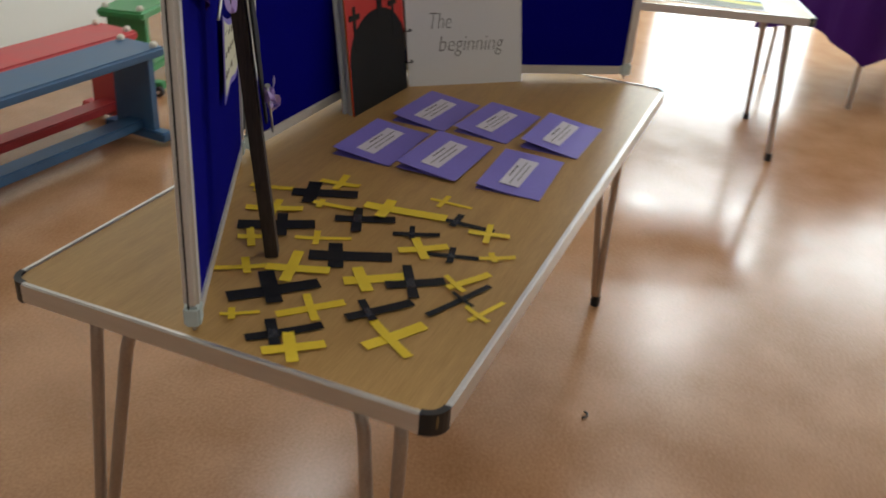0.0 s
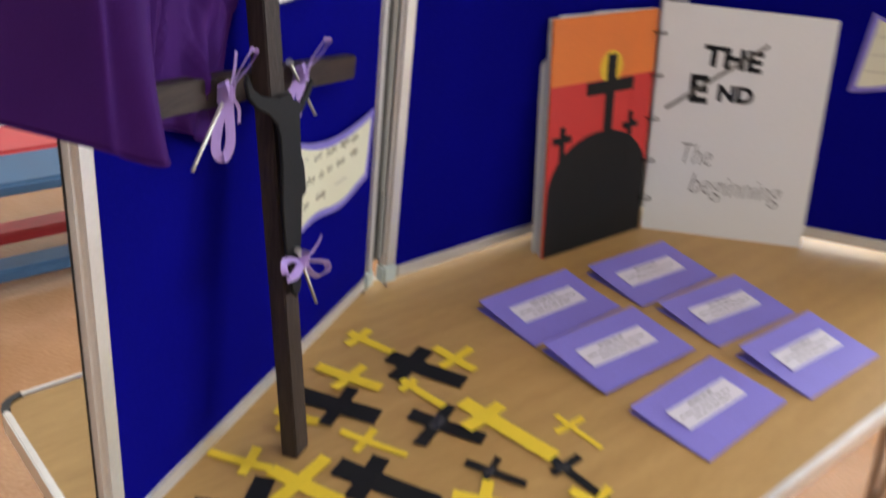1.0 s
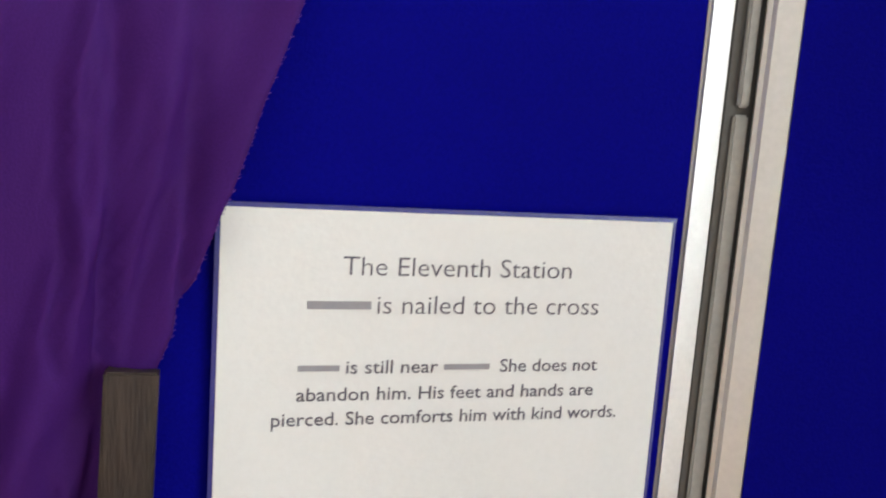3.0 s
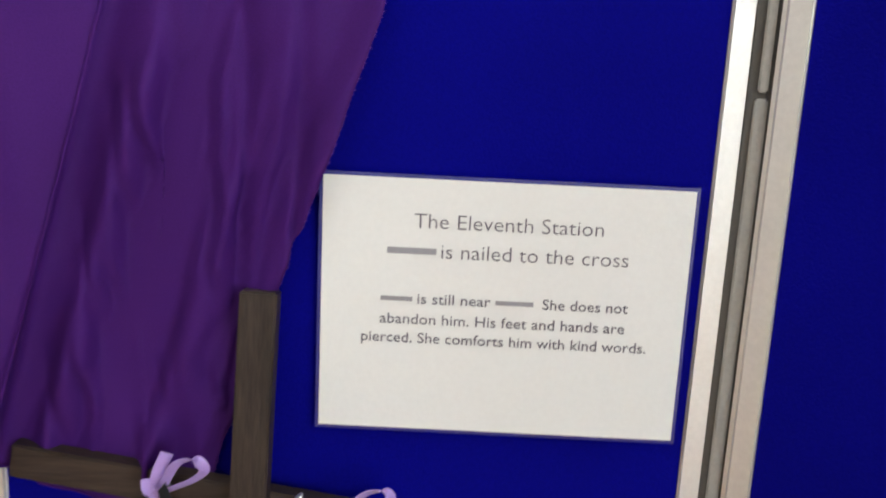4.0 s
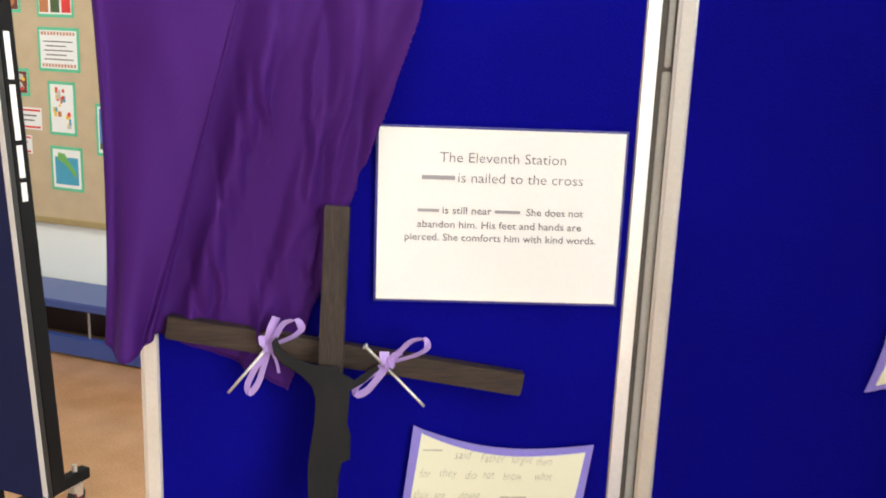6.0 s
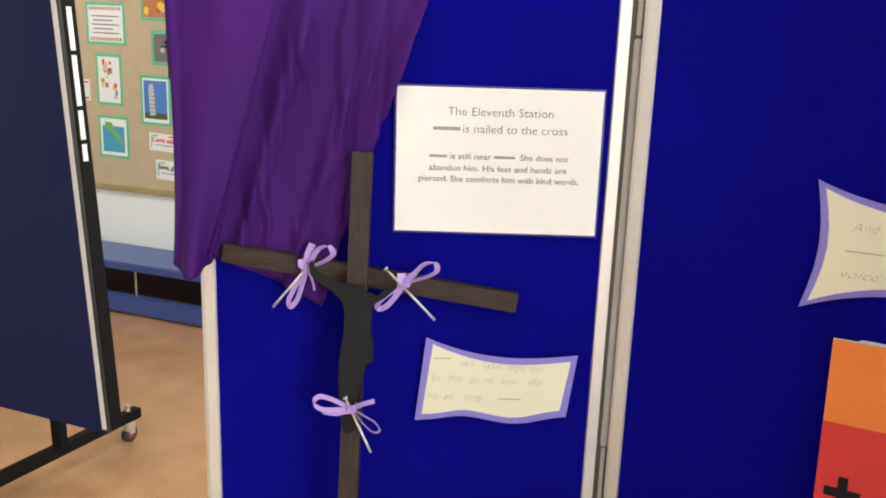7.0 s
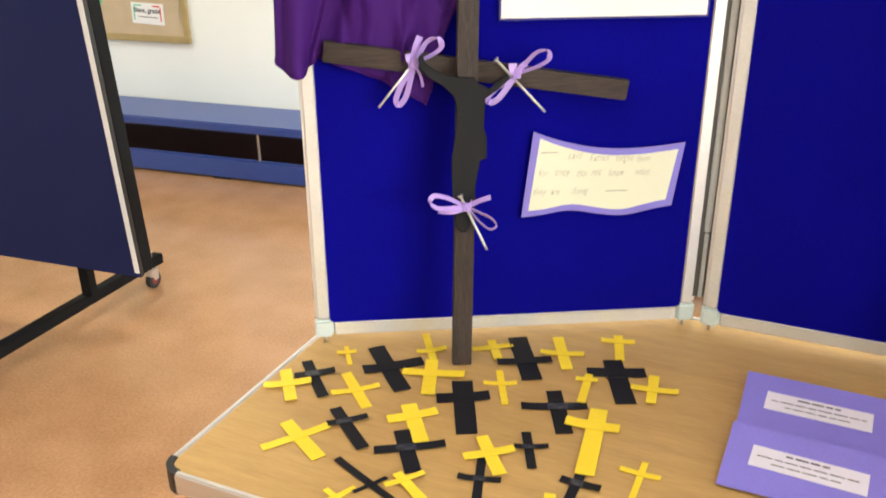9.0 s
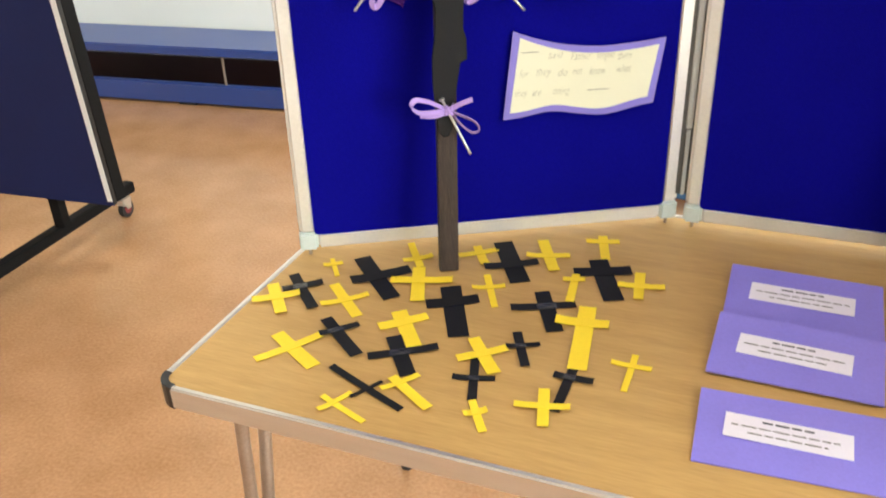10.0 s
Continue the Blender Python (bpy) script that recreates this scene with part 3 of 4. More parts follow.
# ---- purple cloth over the panel ----
def drape():
    bm = bmesh.new()
    rows, cols = 90, 110
    grid = []
    top = TOP + PH + 0.018
    # the run of the cloth seen from above: round the panel's free edge, out to a crest, back to the felt
    for j in range(rows + 1):
        q = j / rows
        line = []
        for i in range(cols + 1):
            s = i / cols
            k = s / 0.6
            zz = top + (1.20 - top) * q
            turn = 0.026 + 0.27 * max(0, zz - 1.21)  # where the proud fold turns back to the panel
            if i == 0:
                run = smooth_line([(-0.080, -0.022, 0), (-0.02, -0.024, 0), (0.04, -0.022, 0), (0.066, -0.010, 0), (0.084, 0.004, 0), (0.080, 0.012 + 0.35 * turn, 0), (0.062, turn, 0), (0.050, turn + 0.010, 0), (0.022, turn + 0.004, 0), (0.013, turn + 0.028, 0)], 8)
                n = len(run)
            if k < 1:
                f = k * (n - 1)
                a, b = run[int(f)], run[min(n - 1, int(f) + 1)]
                p = a.lerp(b, f - int(f))
            else:
                p = run[-1].copy()
            end = 1.222 - 0.020 * math.exp(-((s - 0.30) / 0.12) ** 2) - 0.085 * max(0, (s - 0.5) / 0.5) ** 1.2
            z = top + (end - top) * q
            right = 0.199 + 0.31 * max(0, z - 1.14) + 0.06 * max(0, z - 1.4)
            x, y = p.x, p.y
            if k >= 1:
                y = p.y + (right - p.y) * (s - 0.6) / 0.4
            hang = min(1, 0.25 + q * 2.2)
            x = 0.012 + (x - 0.012) * (0.42 + 0.58 * q * q) if x > 0.012 else x
            y += (-0.021 * (1 - q) - 0.005 * q ** 5) * (1 - min(1, k)) - 0.005 + 0.013 * math.sin(math.pi * q) * max(0, 1 - k / 0.7)
            inside = min(1, max(0, s - 0.56) / 0.12)
            fold = inside * (0.013 * math.sin(s * 30 + 2.2 - 1.6 * q) + 0.006 * math.sin(s * 58 + 3.1 * q)) * (1.1 - 0.7 * max(0, s - 0.6) / 0.4)
            fold += (1 - inside) * 0.006 * math.sin(s * 40 + 2 * q)
            crease = 0.009 * noise.noise(Vector((s * 7, q * 3.0, 1.7))) + (0.3 + 0.7 * inside) * (0.0035 * noise.noise(Vector((s * 24 + q * 9, q * 5, 4.1))) + 0.0012 * noise.noise(Vector((s * 50 + q * 26, q * 18, 7.7))))
            # slanting tension folds towards the cross
            ridge = abs(noise.noise(Vector((s * 9 - q * 3.5, q * 2.2, 9.3))))
            crease -= 0.045 * max(0, 0.22 - ridge) * inside
            for s0, q0, s1, q1 in ((0.655, 0.58, 0.80, 0.93), (0.70, 0.52, 0.84, 0.80), (0.64, 0.74, 0.73, 0.97), (0.80, 0.40, 0.88, 0.62), (0.62, 0.30, 0.74, 0.60), (0.86, 0.30, 0.93, 0.66), (0.90, 0.72, 0.985, 0.80), (0.74, 0.20, 0.80, 0.48), (0.70, 0.66, 0.86, 0.98)):
                f = (q - q0) / (q1 - q0)
                if 0 < f < 1:
                    d = (s - s0 - (s1 - s0) * f + 0.006 * math.sin(9 * f + s0 * 40)) / 0.011
                    crease += 0.0095 * math.sin(math.pi * f) ** 0.6 * (math.exp(-(d - 0.9) ** 2) - math.exp(-(d + 0.3) ** 2))
            x += (fold + crease) * hang
            if k > 0.55:
                x = max(0.005, x)
            line.append(bm.verts.new((x, y + 0.5 * crease, z)))
        grid.append(line)
    for a, b in zip(grid, grid[1:]):
        for i in range(cols):
            bm.faces.new((a[i], a[i + 1], b[i + 1], b[i]))
    # over the top rail and a little down behind
    back = [[bm.verts.new((min(x, v.co.x), v.co.y, z)) for v in grid[0]] for x, z in ((-0.011, top + 0.004), (-0.034, top), (-0.036, top - 0.25))]
    prev = grid[0]
    for line in back:
        for i in range(cols):
            bm.faces.new((line[i], line[i + 1], prev[i + 1], prev[i]))
        prev = line
    bmesh.ops.recalc_face_normals(bm, faces=bm.faces)
    hem = [v[-1].co.copy() for v in grid]
    low = [v.co.copy() for v in grid[-1]]
    drape_ob = thing("purple_drape", Matrix(), "purple cotton cloth draped in folds over the panel", "cloth")
    ob = part("cloth_sheet", bm, CLOTH, drape_ob, smooth=True)
    so = ob.modifiers.new("thickness", "SOLIDIFY")
    so.thickness = 0.0012
    edge = bmesh.new()
    rnd = random.Random(8)
    for a, b in zip(hem, hem[1:]):  # short loose threads along the cut edge
        for k in range(2):
            p = a.lerp(b, rnd.random())
            tube([p, p + Vector((rnd.uniform(-0.001, 0.001), rnd.uniform(0.0004, 0.0016), rnd.uniform(-0.001, 0.001)))], 0.0003, 3, edge)
    part("frayed_edge", edge, FRAY, drape_ob, "loose purple threads along the cut edge")
    part("bottom_hem", tube(low[::2], 0.0011, 6), CLOTH, drape_ob, smooth=True)
    return drape_ob


drape()


# ---- paper crosses on the table ----
laid = 0
def strip(length, width, lift, seed):
    """A slightly curled card strip along y from 0 to length."""
    rnd = random.Random(seed)
    a, b, w0, w1 = rnd.uniform(0, lift), rnd.uniform(0, lift), rnd.uniform(0.94, 1.05), rnd.uniform(0.94, 1.05)
    bm, n, rows = bmesh.new(), 6, []
    for i in range(n + 1):
        t = i / n
        z = a * max(0, 1 - 3 * t) ** 2 + b * max(0, 3 * t - 2) ** 2
        h = width / 2 * (w0 + (w1 - w0) * t)
        rows.append([bm.verts.new((x, t * length, z + k)) for x, k in ((-h, 0), (h, 0), (h, 0.0006), (-h, 0.0006))])
    for p, q in zip(rows, rows[1:]):
        for k in range(4):
            bm.faces.new((p[k], p[(k + 1) % 4], q[(k + 1) % 4], q[k]))
    bm.faces.new(rows[0][::-1])
    bm.faces.new(rows[-1])
    bmesh.ops.recalc_face_normals(bm, faces=bm.faces)
    return bm


def paper_cross(material, x, y, turn, lv, wv, lh, wh, k, kk, skew):
    global laid
    laid += 1
    yellow = material is YELLOWCARD
    size = "large" if lv > 0.1 else "small" if lv < 0.082 else "medium"
    c = thing("paper_cross", pose(x, y, TOP + 0.0012 + 0.0008 * (laid % 4), 0, 0, turn), "%s %s card cross lying on the table" % (size, "yellow" if yellow else "black"), "paper cross", "paper crosses on the table")
    part("upright_strip", strip(lv, wv, 0.0015, laid), material, c, m=pose(0, -lv / 2, 0))
    part("arm_strip", strip(lh, wh, 0.0025, laid + 100), material, c, m=pose(0, lv * (k - 0.5), 0.0007, 0, 0, skew) @ pose(-kk * lh, 0, 0, 0, 0, -90))
    if not yellow and lv < 0.12:
        part("clear_tape", box(-wv * 0.62, -wh * 0.42, 0, wv * 0.62, wh * 0.42, 0.0002), TAPE, c, "scuffed clear sticky tape", pose(0, lv * (k - 0.5), 0.0015, 0, 0, skew))
    return c


paper_cross(YELLOWCARD, 0.049, 0.046, 98, 0.059, 0.008, 0.033, 0.010, 0.70, 0.53, -3)
paper_cross(BLACKCARD, 0.118, -0.005, 107, 0.115, 0.019, 0.066, 0.017, 0.65, 0.44, -7)
paper_cross(YELLOWCARD, 0.133, -0.046, 101, 0.091, 0.019, 0.076, 0.017, 0.55, 0.51, -3)
paper_cross(YELLOWCARD, 0.154, 0.062, 109, 0.109, 0.018, 0.078, 0.013, 0.50, 0.51, -7)
paper_cross(BLACKCARD, 0.095, 0.114, 107, 0.146, 0.028, 0.101, 0.025, 0.53, 0.41, -5)
paper_cross(YELLOWCARD, 0.033, 0.184, 96, 0.087, 0.013, 0.052, 0.013, 0.35, 0.47, 3)
paper_cross(YELLOWCARD, 0.129, 0.180, 83, 0.105, 0.022, 0.101, 0.018, 0.60, 0.45, -4)
paper_cross(BLACKCARD, 0.216, 0.228, 88, 0.141, 0.033, 0.083, 0.025, 0.68, 0.51, 2)
paper_cross(YELLOWCARD, 0.258, 0.152, 99, 0.110, 0.024, 0.077, 0.020, 0.72, 0.50, 3)
paper_cross(YELLOWCARD, 0.320, 0.402, 70, 0.161, 0.027, 0.079, 0.021, 0.73, 0.56, -1)
paper_cross(BLACKCARD, 0.259, 0.054, 113, 0.113, 0.019, 0.062, 0.013, 0.67, 0.41, -7)
paper_cross(YELLOWCARD, 0.279, -0.013, 121, 0.108, 0.022, 0.105, 0.015, 0.60, 0.54, -4)
paper_cross(BLACKCARD, 0.320, 0.138, 98, 0.099, 0.023, 0.102, 0.017, 0.58, 0.45, -5)
paper_cross(BLACKCARD, 0.386, 0.085, 129, 0.143, 0.011, 0.052, 0.007, 0.46, 0.54, -8)
paper_cross(YELLOWCARD, 0.408, 0.144, 119, 0.088, 0.015, 0.060, 0.010, 0.80, 0.47, -5)
paper_cross(YELLOWCARD, 0.425, 0.054, 130, 0.083, 0.009, 0.054, 0.009, 0.73, 0.45, -7)
paper_cross(YELLOWCARD, 0.053, 0.294, 94, 0.064, 0.015, 0.070, 0.014, 0.65, 0.53, 3)
paper_cross(BLACKCARD, 0.085, 0.340, 92, 0.137, 0.034, 0.091, 0.020, 0.43, 0.52, -1)
paper_cross(YELLOWCARD, 0.077, 0.405, 88, 0.105, 0.019, 0.073, 0.014, 0.49, 0.51, -9)
paper_cross(YELLOWCARD, 0.066, 0.504, 78, 0.085, 0.015, 0.057, 0.014, 0.77, 0.52, -1)
paper_cross(BLACKCARD, 0.169, 0.478, 86, 0.127, 0.032, 0.093, 0.026, 0.70, 0.50, -4)
paper_cross(YELLOWCARD, 0.198, 0.524, 70, 0.082, 0.016, 0.073, 0.014, 0.49, 0.46, 1)
paper_cross(YELLOWCARD, 0.187, 0.420, 69, 0.084, 0.013, 0.035, 0.012, 0.82, 0.55, 6)
paper_cross(YELLOWCARD, 0.169, 0.292, 88, 0.099, 0.011, 0.053, 0.011, 0.62, 0.54, -2)
paper_cross(BLACKCARD, 0.244, 0.368, 88, 0.111, 0.025, 0.100, 0.018, 0.63, 0.55, -2)
paper_cross(BLACKCARD, 0.334, 0.309, 87, 0.085, 0.014, 0.049, 0.010, 0.59, 0.42, -2)
paper_cross(YELLOWCARD, 0.342, 0.254, 100, 0.090, 0.019, 0.074, 0.016, 0.56, 0.51, -1)
paper_cross(BLACKCARD, 0.389, 0.233, 79, 0.095, 0.013, 0.059, 0.012, 0.50, 0.50, -2)
paper_cross(YELLOWCARD, 0.469, 0.226, 94, 0.065, 0.011, 0.032, 0.011, 0.62, 0.53, 1)
paper_cross(BLACKCARD, 0.431, 0.350, 62, 0.108, 0.014, 0.055, 0.013, 0.71, 0.40, 1)
paper_cross(YELLOWCARD, 0.467, 0.313, 76, 0.076, 0.015, 0.073, 0.012, 0.52, 0.53, -2)
paper_cross(YELLOWCARD, 0.412, 0.444, 62, 0.086, 0.009, 0.056, 0.010, 0.68, 0.52, -1)


# ---- purple cards ----
def thought_card(x, y, turn, lift, base=0.0):
    """A folded card: the fold lies along local +x, and the front leaf springs open by lift along local -x."""
    c = thing("thought_card", pose(x, y, TOP + 0.001 + base, 0, 0, turn - 90), "purple folded card, slightly sprung open, with a white printed label", "card", "purple cards on the table")
    w, l = 0.134, 0.220
    rnd = random.Random(int(x * 1000))

    def top(u, v):
        """Height of the front leaf, u from the fold to the open edge, v along the card."""
        return 0.0012 + lift * (u ** 1.25) * (1 - 0.22 * v) + 0.0015 * math.sin(3.1 * u) * math.sin(2.6 * v + x * 9)

    part("back_leaf", box(-w / 2, -l / 2, 0, w / 2, l / 2, 0.0008), PURPLECARD, c)
    bm, n, k = bmesh.new(), 8, 4
    for dz in (0.0, 0.0007):
        grid = [[bm.verts.new((w / 2 - w * i / n, -l / 2 + l * j / k, top(i / n, j / k) + dz)) for j in range(k + 1)] for i in range(n + 1)]
        for p, q in zip(grid, grid[1:]):
            for j in range(k):
                bm.faces.new((p[j], p[j + 1], q[j + 1], q[j]))
        rim = [grid[0][j] for j in range(k + 1)] + [grid[i][k] for i in range(1, n + 1)] + [grid[n][j] for j in range(k - 1, -1, -1)] + [grid[i][0] for i in range(n - 1, 0, -1)]
        if dz:
            for i in range(len(rim)):
                bm.faces.new((low[i], low[(i + 1) % len(rim)], rim[(i + 1) % len(rim)], rim[i]))
        low = rim
    bmesh.ops.recalc_face_normals(bm, faces=bm.faces)
    part("front_leaf", bm, PURPLECARD, c, smooth=False)
    u0, u1 = 0.375, 0.680  # the label's reach from the fold
    z0, z1 = top(u0, 0.5), top(u1, 0.5)
    tip = math.degrees(math.atan2(z1 - z0, (u1 - u0) * w))
    m = pose(w / 2 - w * (u0 + u1) / 2, -0.003, (z0 + z1) / 2 + 0.0016 + lift * 0.03, 0, tip, 0) @ pose(0, 0, 0, 0, 0, 90 - 2)
    part("label_sheet", box(-0.074, -0.0215, 0, 0.074, 0.0215, 0.0005), LABELPAPER, c, m=m)
    t = m @ pose(0, 0, 0.0006)
    for y0, half, h, ink in ((0.013, 0.030, 0.0032, INK), (0.001, 0.066, 0.0022, PENCIL), (-0.010, 0.046, 0.0022, PENCIL)):
        at = -half
        while at < half - 0.004:
            w0 = min(rnd.uniform(0.007, 0.020), half - at)
            bar("printed_bar", at + w0 / 2, y0, w0, h, ink, c, t, 0.0003)
            at += w0 + 0.003


for x, y, turn, lift, base in ((0.434, 0.961, 59.7, 0.016, 0), (0.576, 0.895, 57.7, 0.013, 0), (0.715, 0.814, 60.6, 0.019, 0), (0.292, 0.747, 62, 0.015, 0), (0.426, 0.671, 60.4, 0.013, 0.004), (0.577, 0.592, 64.4, 0.008, 0)):
    thought_card(x, y, turn, lift, base)


# ---- open picture book ----
SPINE = Vector((0.375, 1.160, TOP))
BH = 0.442
LEANBACK = Matrix(((1, 0, -0.107, 0.107 * TOP), (0, 1, 0.04, -0.04 * TOP), (0, 0, 1, 0), (0, 0, 0, 1)))
book = thing("picture_book", Matrix(), "open standing ring-bound book with painted crosses and lettering", "book")
def page_frame(b):
    """x from the spine outwards, y up, z towards the reader."""
    d = (Vector(b) - SPINE.xy).normalized()
    out = Vector((d.y, -d.x)) if d.y < 0 else Vector((d.y, -d.x))
    if out.dot(Vector((0.6, -0.3)) - SPINE.xy) < 0:
        out = -out
    return Matrix(((d.x, 0, out.x, SPINE.x), (d.y, 0, out.y, SPINE.y), (0, 1, 0, TOP), (0, 0, 0, 1)))


PL, PR = page_frame((0.235, 0.924)), page_frame((0.693, 1.244))
W = 0.284
for i in range(5):
    part("page", box(0.004, 0, 0, W - 0.004 * (i % 3), BH - 0.003 * (i % 2), 0.0012), PAPER, book, m=PL @ Matrix.Rotation(radians(1.1 * (i + 1)), 4, "Y") @ pose(0, 0, -0.004 - 0.001 * i))
part("painted_page", box(0.004, 0, -0.003, W, BH, 0), ORANGE, book, "painted orange page with black hill and crosses", PL)
part("red_band", box(0.005, 0.0, 0, W, BH * 0.735, 0.0006), RED, book, m=PL)
hill = [(W - 0.002, 0.0)] + [(0.142 + 0.138 * math.cos(math.pi * k / 20), 0.122 + 0.106 * math.sin(math.pi * k / 20)) for k in range(21)] + [(0.006, 0.0)]
part("painted_hill", slab(hill, 0.0006), BLACKCARD, book, m=PL @ pose(0, 0, 0.0007))
sun = [(0.128 + 0.031 * math.cos(a), 0.346 + 0.031 * math.sin(a)) for a in [math.tau * k / 24 for k in range(24)]]
part("painted_sun", slab(sun, 0.0004), SUNYELLOW, book, m=PL @ pose(0, 0, 0.0008))
def painted_cross(x, y0, y1, arm_y, arm, w):
    bm = box(x - w / 2, y0, 0, x + w / 2, y1, 0.0006)
    box(x - arm, arm_y - w / 2, 0.0001, x + arm, arm_y + w / 2, 0.0007, bm=bm)
    part("painted_cross", bm, BLACKCARD, book, m=PL @ pose(0, 0, 0.0014))
painted_cross(0.127, 0.21, 0.370, 0.311, 0.064, 0.024)
painted_cross(0.248, 0.15, 0.250, 0.226, 0.024, 0.013)
painted_cross(0.062, 0.15, 0.256, 0.229, 0.022, 0.012)
part("page", box(0.004, 0, -0.003, 0.331, BH + 0.014, 0), PAPER, book, "white hand-lettered page", PR)
part("page", box(0.004, 0, -0.006, 0.327, BH + 0.010, -0.004), PAPER, book, m=PR)
ON = PR @ pose(0, 0.012, 0.0006)
lettering("painted_word", "THE", 0.052, BLACKCARD, book, ON @ pose(0.146, 0.352, 0, 0, 0, -2), 0.112, 0.0022)
lettering("painted_word", "E", 0.072, BLACKCARD, book, ON @ pose(0.086, 0.288, 0), 0.036, 0.003)
lettering("painted_word", "ND", 0.042, BLACKCARD, book, ON @ pose(0.158, 0.285, 0), 0.070, 0.002)
lettering("pen_writing", "The", 0.062, PENCIL, book, ON @ pose(0.095, 0.158, 0), 0.060, -0.0012, shear=0.25)
lettering("pen_writing", "beginning", 0.062, PENCIL, book, ON @ pose(0.180, 0.092, 0), 0.185, -0.0012, shear=0.25)
strike = box(-0.115, -0.003, 0, 0.115, 0.003, 0.0005)
part("strike_line", strike, PENCIL, book, m=ON @ pose(0.118, 0.314, 0.001, 0, 0, 38))
for z in (0.07, 0.15, 0.235, 0.32, 0.40):
    part("binding_ring", tube([SPINE + Vector((0.004 + 0.012 * math.cos(a), -0.006 + 0.012 * math.sin(a), z)) for a in [radians(20 * k) for k in range(18)]], 0.0016, 6), BLACKSTEEL, book)


for leaf in book.children:  # the whole book leans back a little
    leaf.data.transform(LEANBACK @ leaf.matrix_basis)
    leaf.matrix_basis = Matrix()


# ---- folded table-tennis table ----
LY, LU = 0.935, -1.178
tt = thing("tennis_table", ROOM @ pose(LU, LY, 0), "folded dark blue table-tennis table on castors", "table tennis table")
part("playing_leaf", box(-1.525, 0, 0.245, 0, 0.016, 1.79, 0.003), TENNISBLUE, tt)
part("edge_line", box(-0.020, -0.0012, 0.262, -0.001, 0, 1.789), WHITELINE, tt, "white painted edge line")
part("edge_line", box(-1.524, -0.0012, 0.275, -1.504, 0, 1.789), WHITELINE, tt)
part("edge_band", box(0, 0.001, 0.25, 0.002, 0.0155, 1.788), BLACKPLASTIC, tt, "black plastic edge band")
part("side_apron", box(-0.03, 0.016, 0.255, 0.002, 0.070, 1.78, 0.003), BLACKSTEEL, tt, "black steel side rail with white print")
part("side_apron", box(-1.525, 0.016, 0.255, -1.495, 0.070, 1.78, 0.003), BLACKSTEEL, tt)
part("top_apron", box(-1.49, 0.022, 1.73, -0.034, 0.07, 1.78, 0.003), BLACKSTEEL, tt)
z = 1.155
for w, g in ((0.052, 0.014), (0.088, 0.014), (0.148, 0.014), (0.124, 0)):
    part("printed_bar", box(0.002, 0.031, z, 0.0026, 0.050, z + w), WHITELINE, tt, "white lettering block")
    z += w + g
for x in (-0.265, -1.26):
    rail = box(-0.02, -0.92, 0.085, 0.02, 0.05, 0.125, 0.003)
    rail.transform(pose(x, 0.37, 0, 0, 0, -3))
    part("base_rail", rail, BLACKSTEEL, tt)
    part("support_post", box(x - 0.02, 0.024, 0.125, x + 0.02, 0.06, 0.40, 0.002), BLACKSTEEL, tt)
    mid = x
    for y in (-0.52, 0.37):
        x = mid + (y - 0.37) * 0.052
        c = part("castor", box(x - 0.016, y - 0.026, 0.05, x + 0.016, y + 0.022, 0.082, 0.004), NAIL, tt, "castor with dark red wheel")
        wheel = tube([(x - 0.010, y, 0.033), (x + 0.010, y, 0.033)], 0.033, 20)
        part("wheel", wheel, RUBBER, c, smooth=False)
        part("hub", tube([(x - 0.0115, y, 0.033), (x + 0.0115, y, 0.033)], 0.018, 16), plain("castor_hub_red", (0.2, 0.03, 0.03)), c)
        part("fork", slab([(-0.026, 0.0), (0.022, 0.0), (0.016, -0.045), (-0.006, -0.045)], 0.003), NAIL, c, m=Matrix(((0, 0, 1, x + 0.012), (1, 0, 0, y), (0, 1, 0, 0.078), (0, 0, 0, 1))))
        part("fork", slab([(-0.026, 0.0), (0.022, 0.0), (0.016, -0.045), (-0.006, -0.045)], 0.003), NAIL, c, m=Matrix(((0, 0, 1, x - 0.015), (1, 0, 0, y), (0, 1, 0, 0.078), (0, 0, 0, 1))))
        part("pin", tube([(x, y, 0.122), (x, y, 0.15)], 0.009, 10), NAIL, c)


for o in tt.children_recursive:  # leaf sheared towards the room to fit the camera's view
    if o.name.split(".")[0] in ("playing_leaf", "edge_line", "edge_band", "side_apron", "top_apron", "printed_bar"):
        o.data.transform(Matrix(((1, 0, 0, 0), (0, 1, -0.05, 0.0125), (0, 0, 1, 0), (0, 0, 0, 1))))


# ---- low wall bench ----
wb = thing("wall_bench", ROOM @ pose(0, 2.450, 0), "long low bench with blue painted boards by the wall", "bench")
part("seat_board", box(-4.6, 0, 0.262, 0.1, 0.34, 0.305, 0.006), BENCHBLUE, wb)
part("lower_board", box(-4.6, 0.02, 0.012, 0.1, 0.06, 0.112, 0.006), BENCHBLUE, wb)
x = -4.088
while x < 0.1:
    part("post", tube([(x, 0.04, 0.108), (x, 0.04, 0.266)], 0.0065, 8), STEEL, wb)
    x += 0.807
for x in (-4.5, -1.9, 0.0):
    part("foot_block", box(x - 0.05, 0.03, 0, x + 0.05, 0.09, 0.012), BLACKPLASTIC, wb)


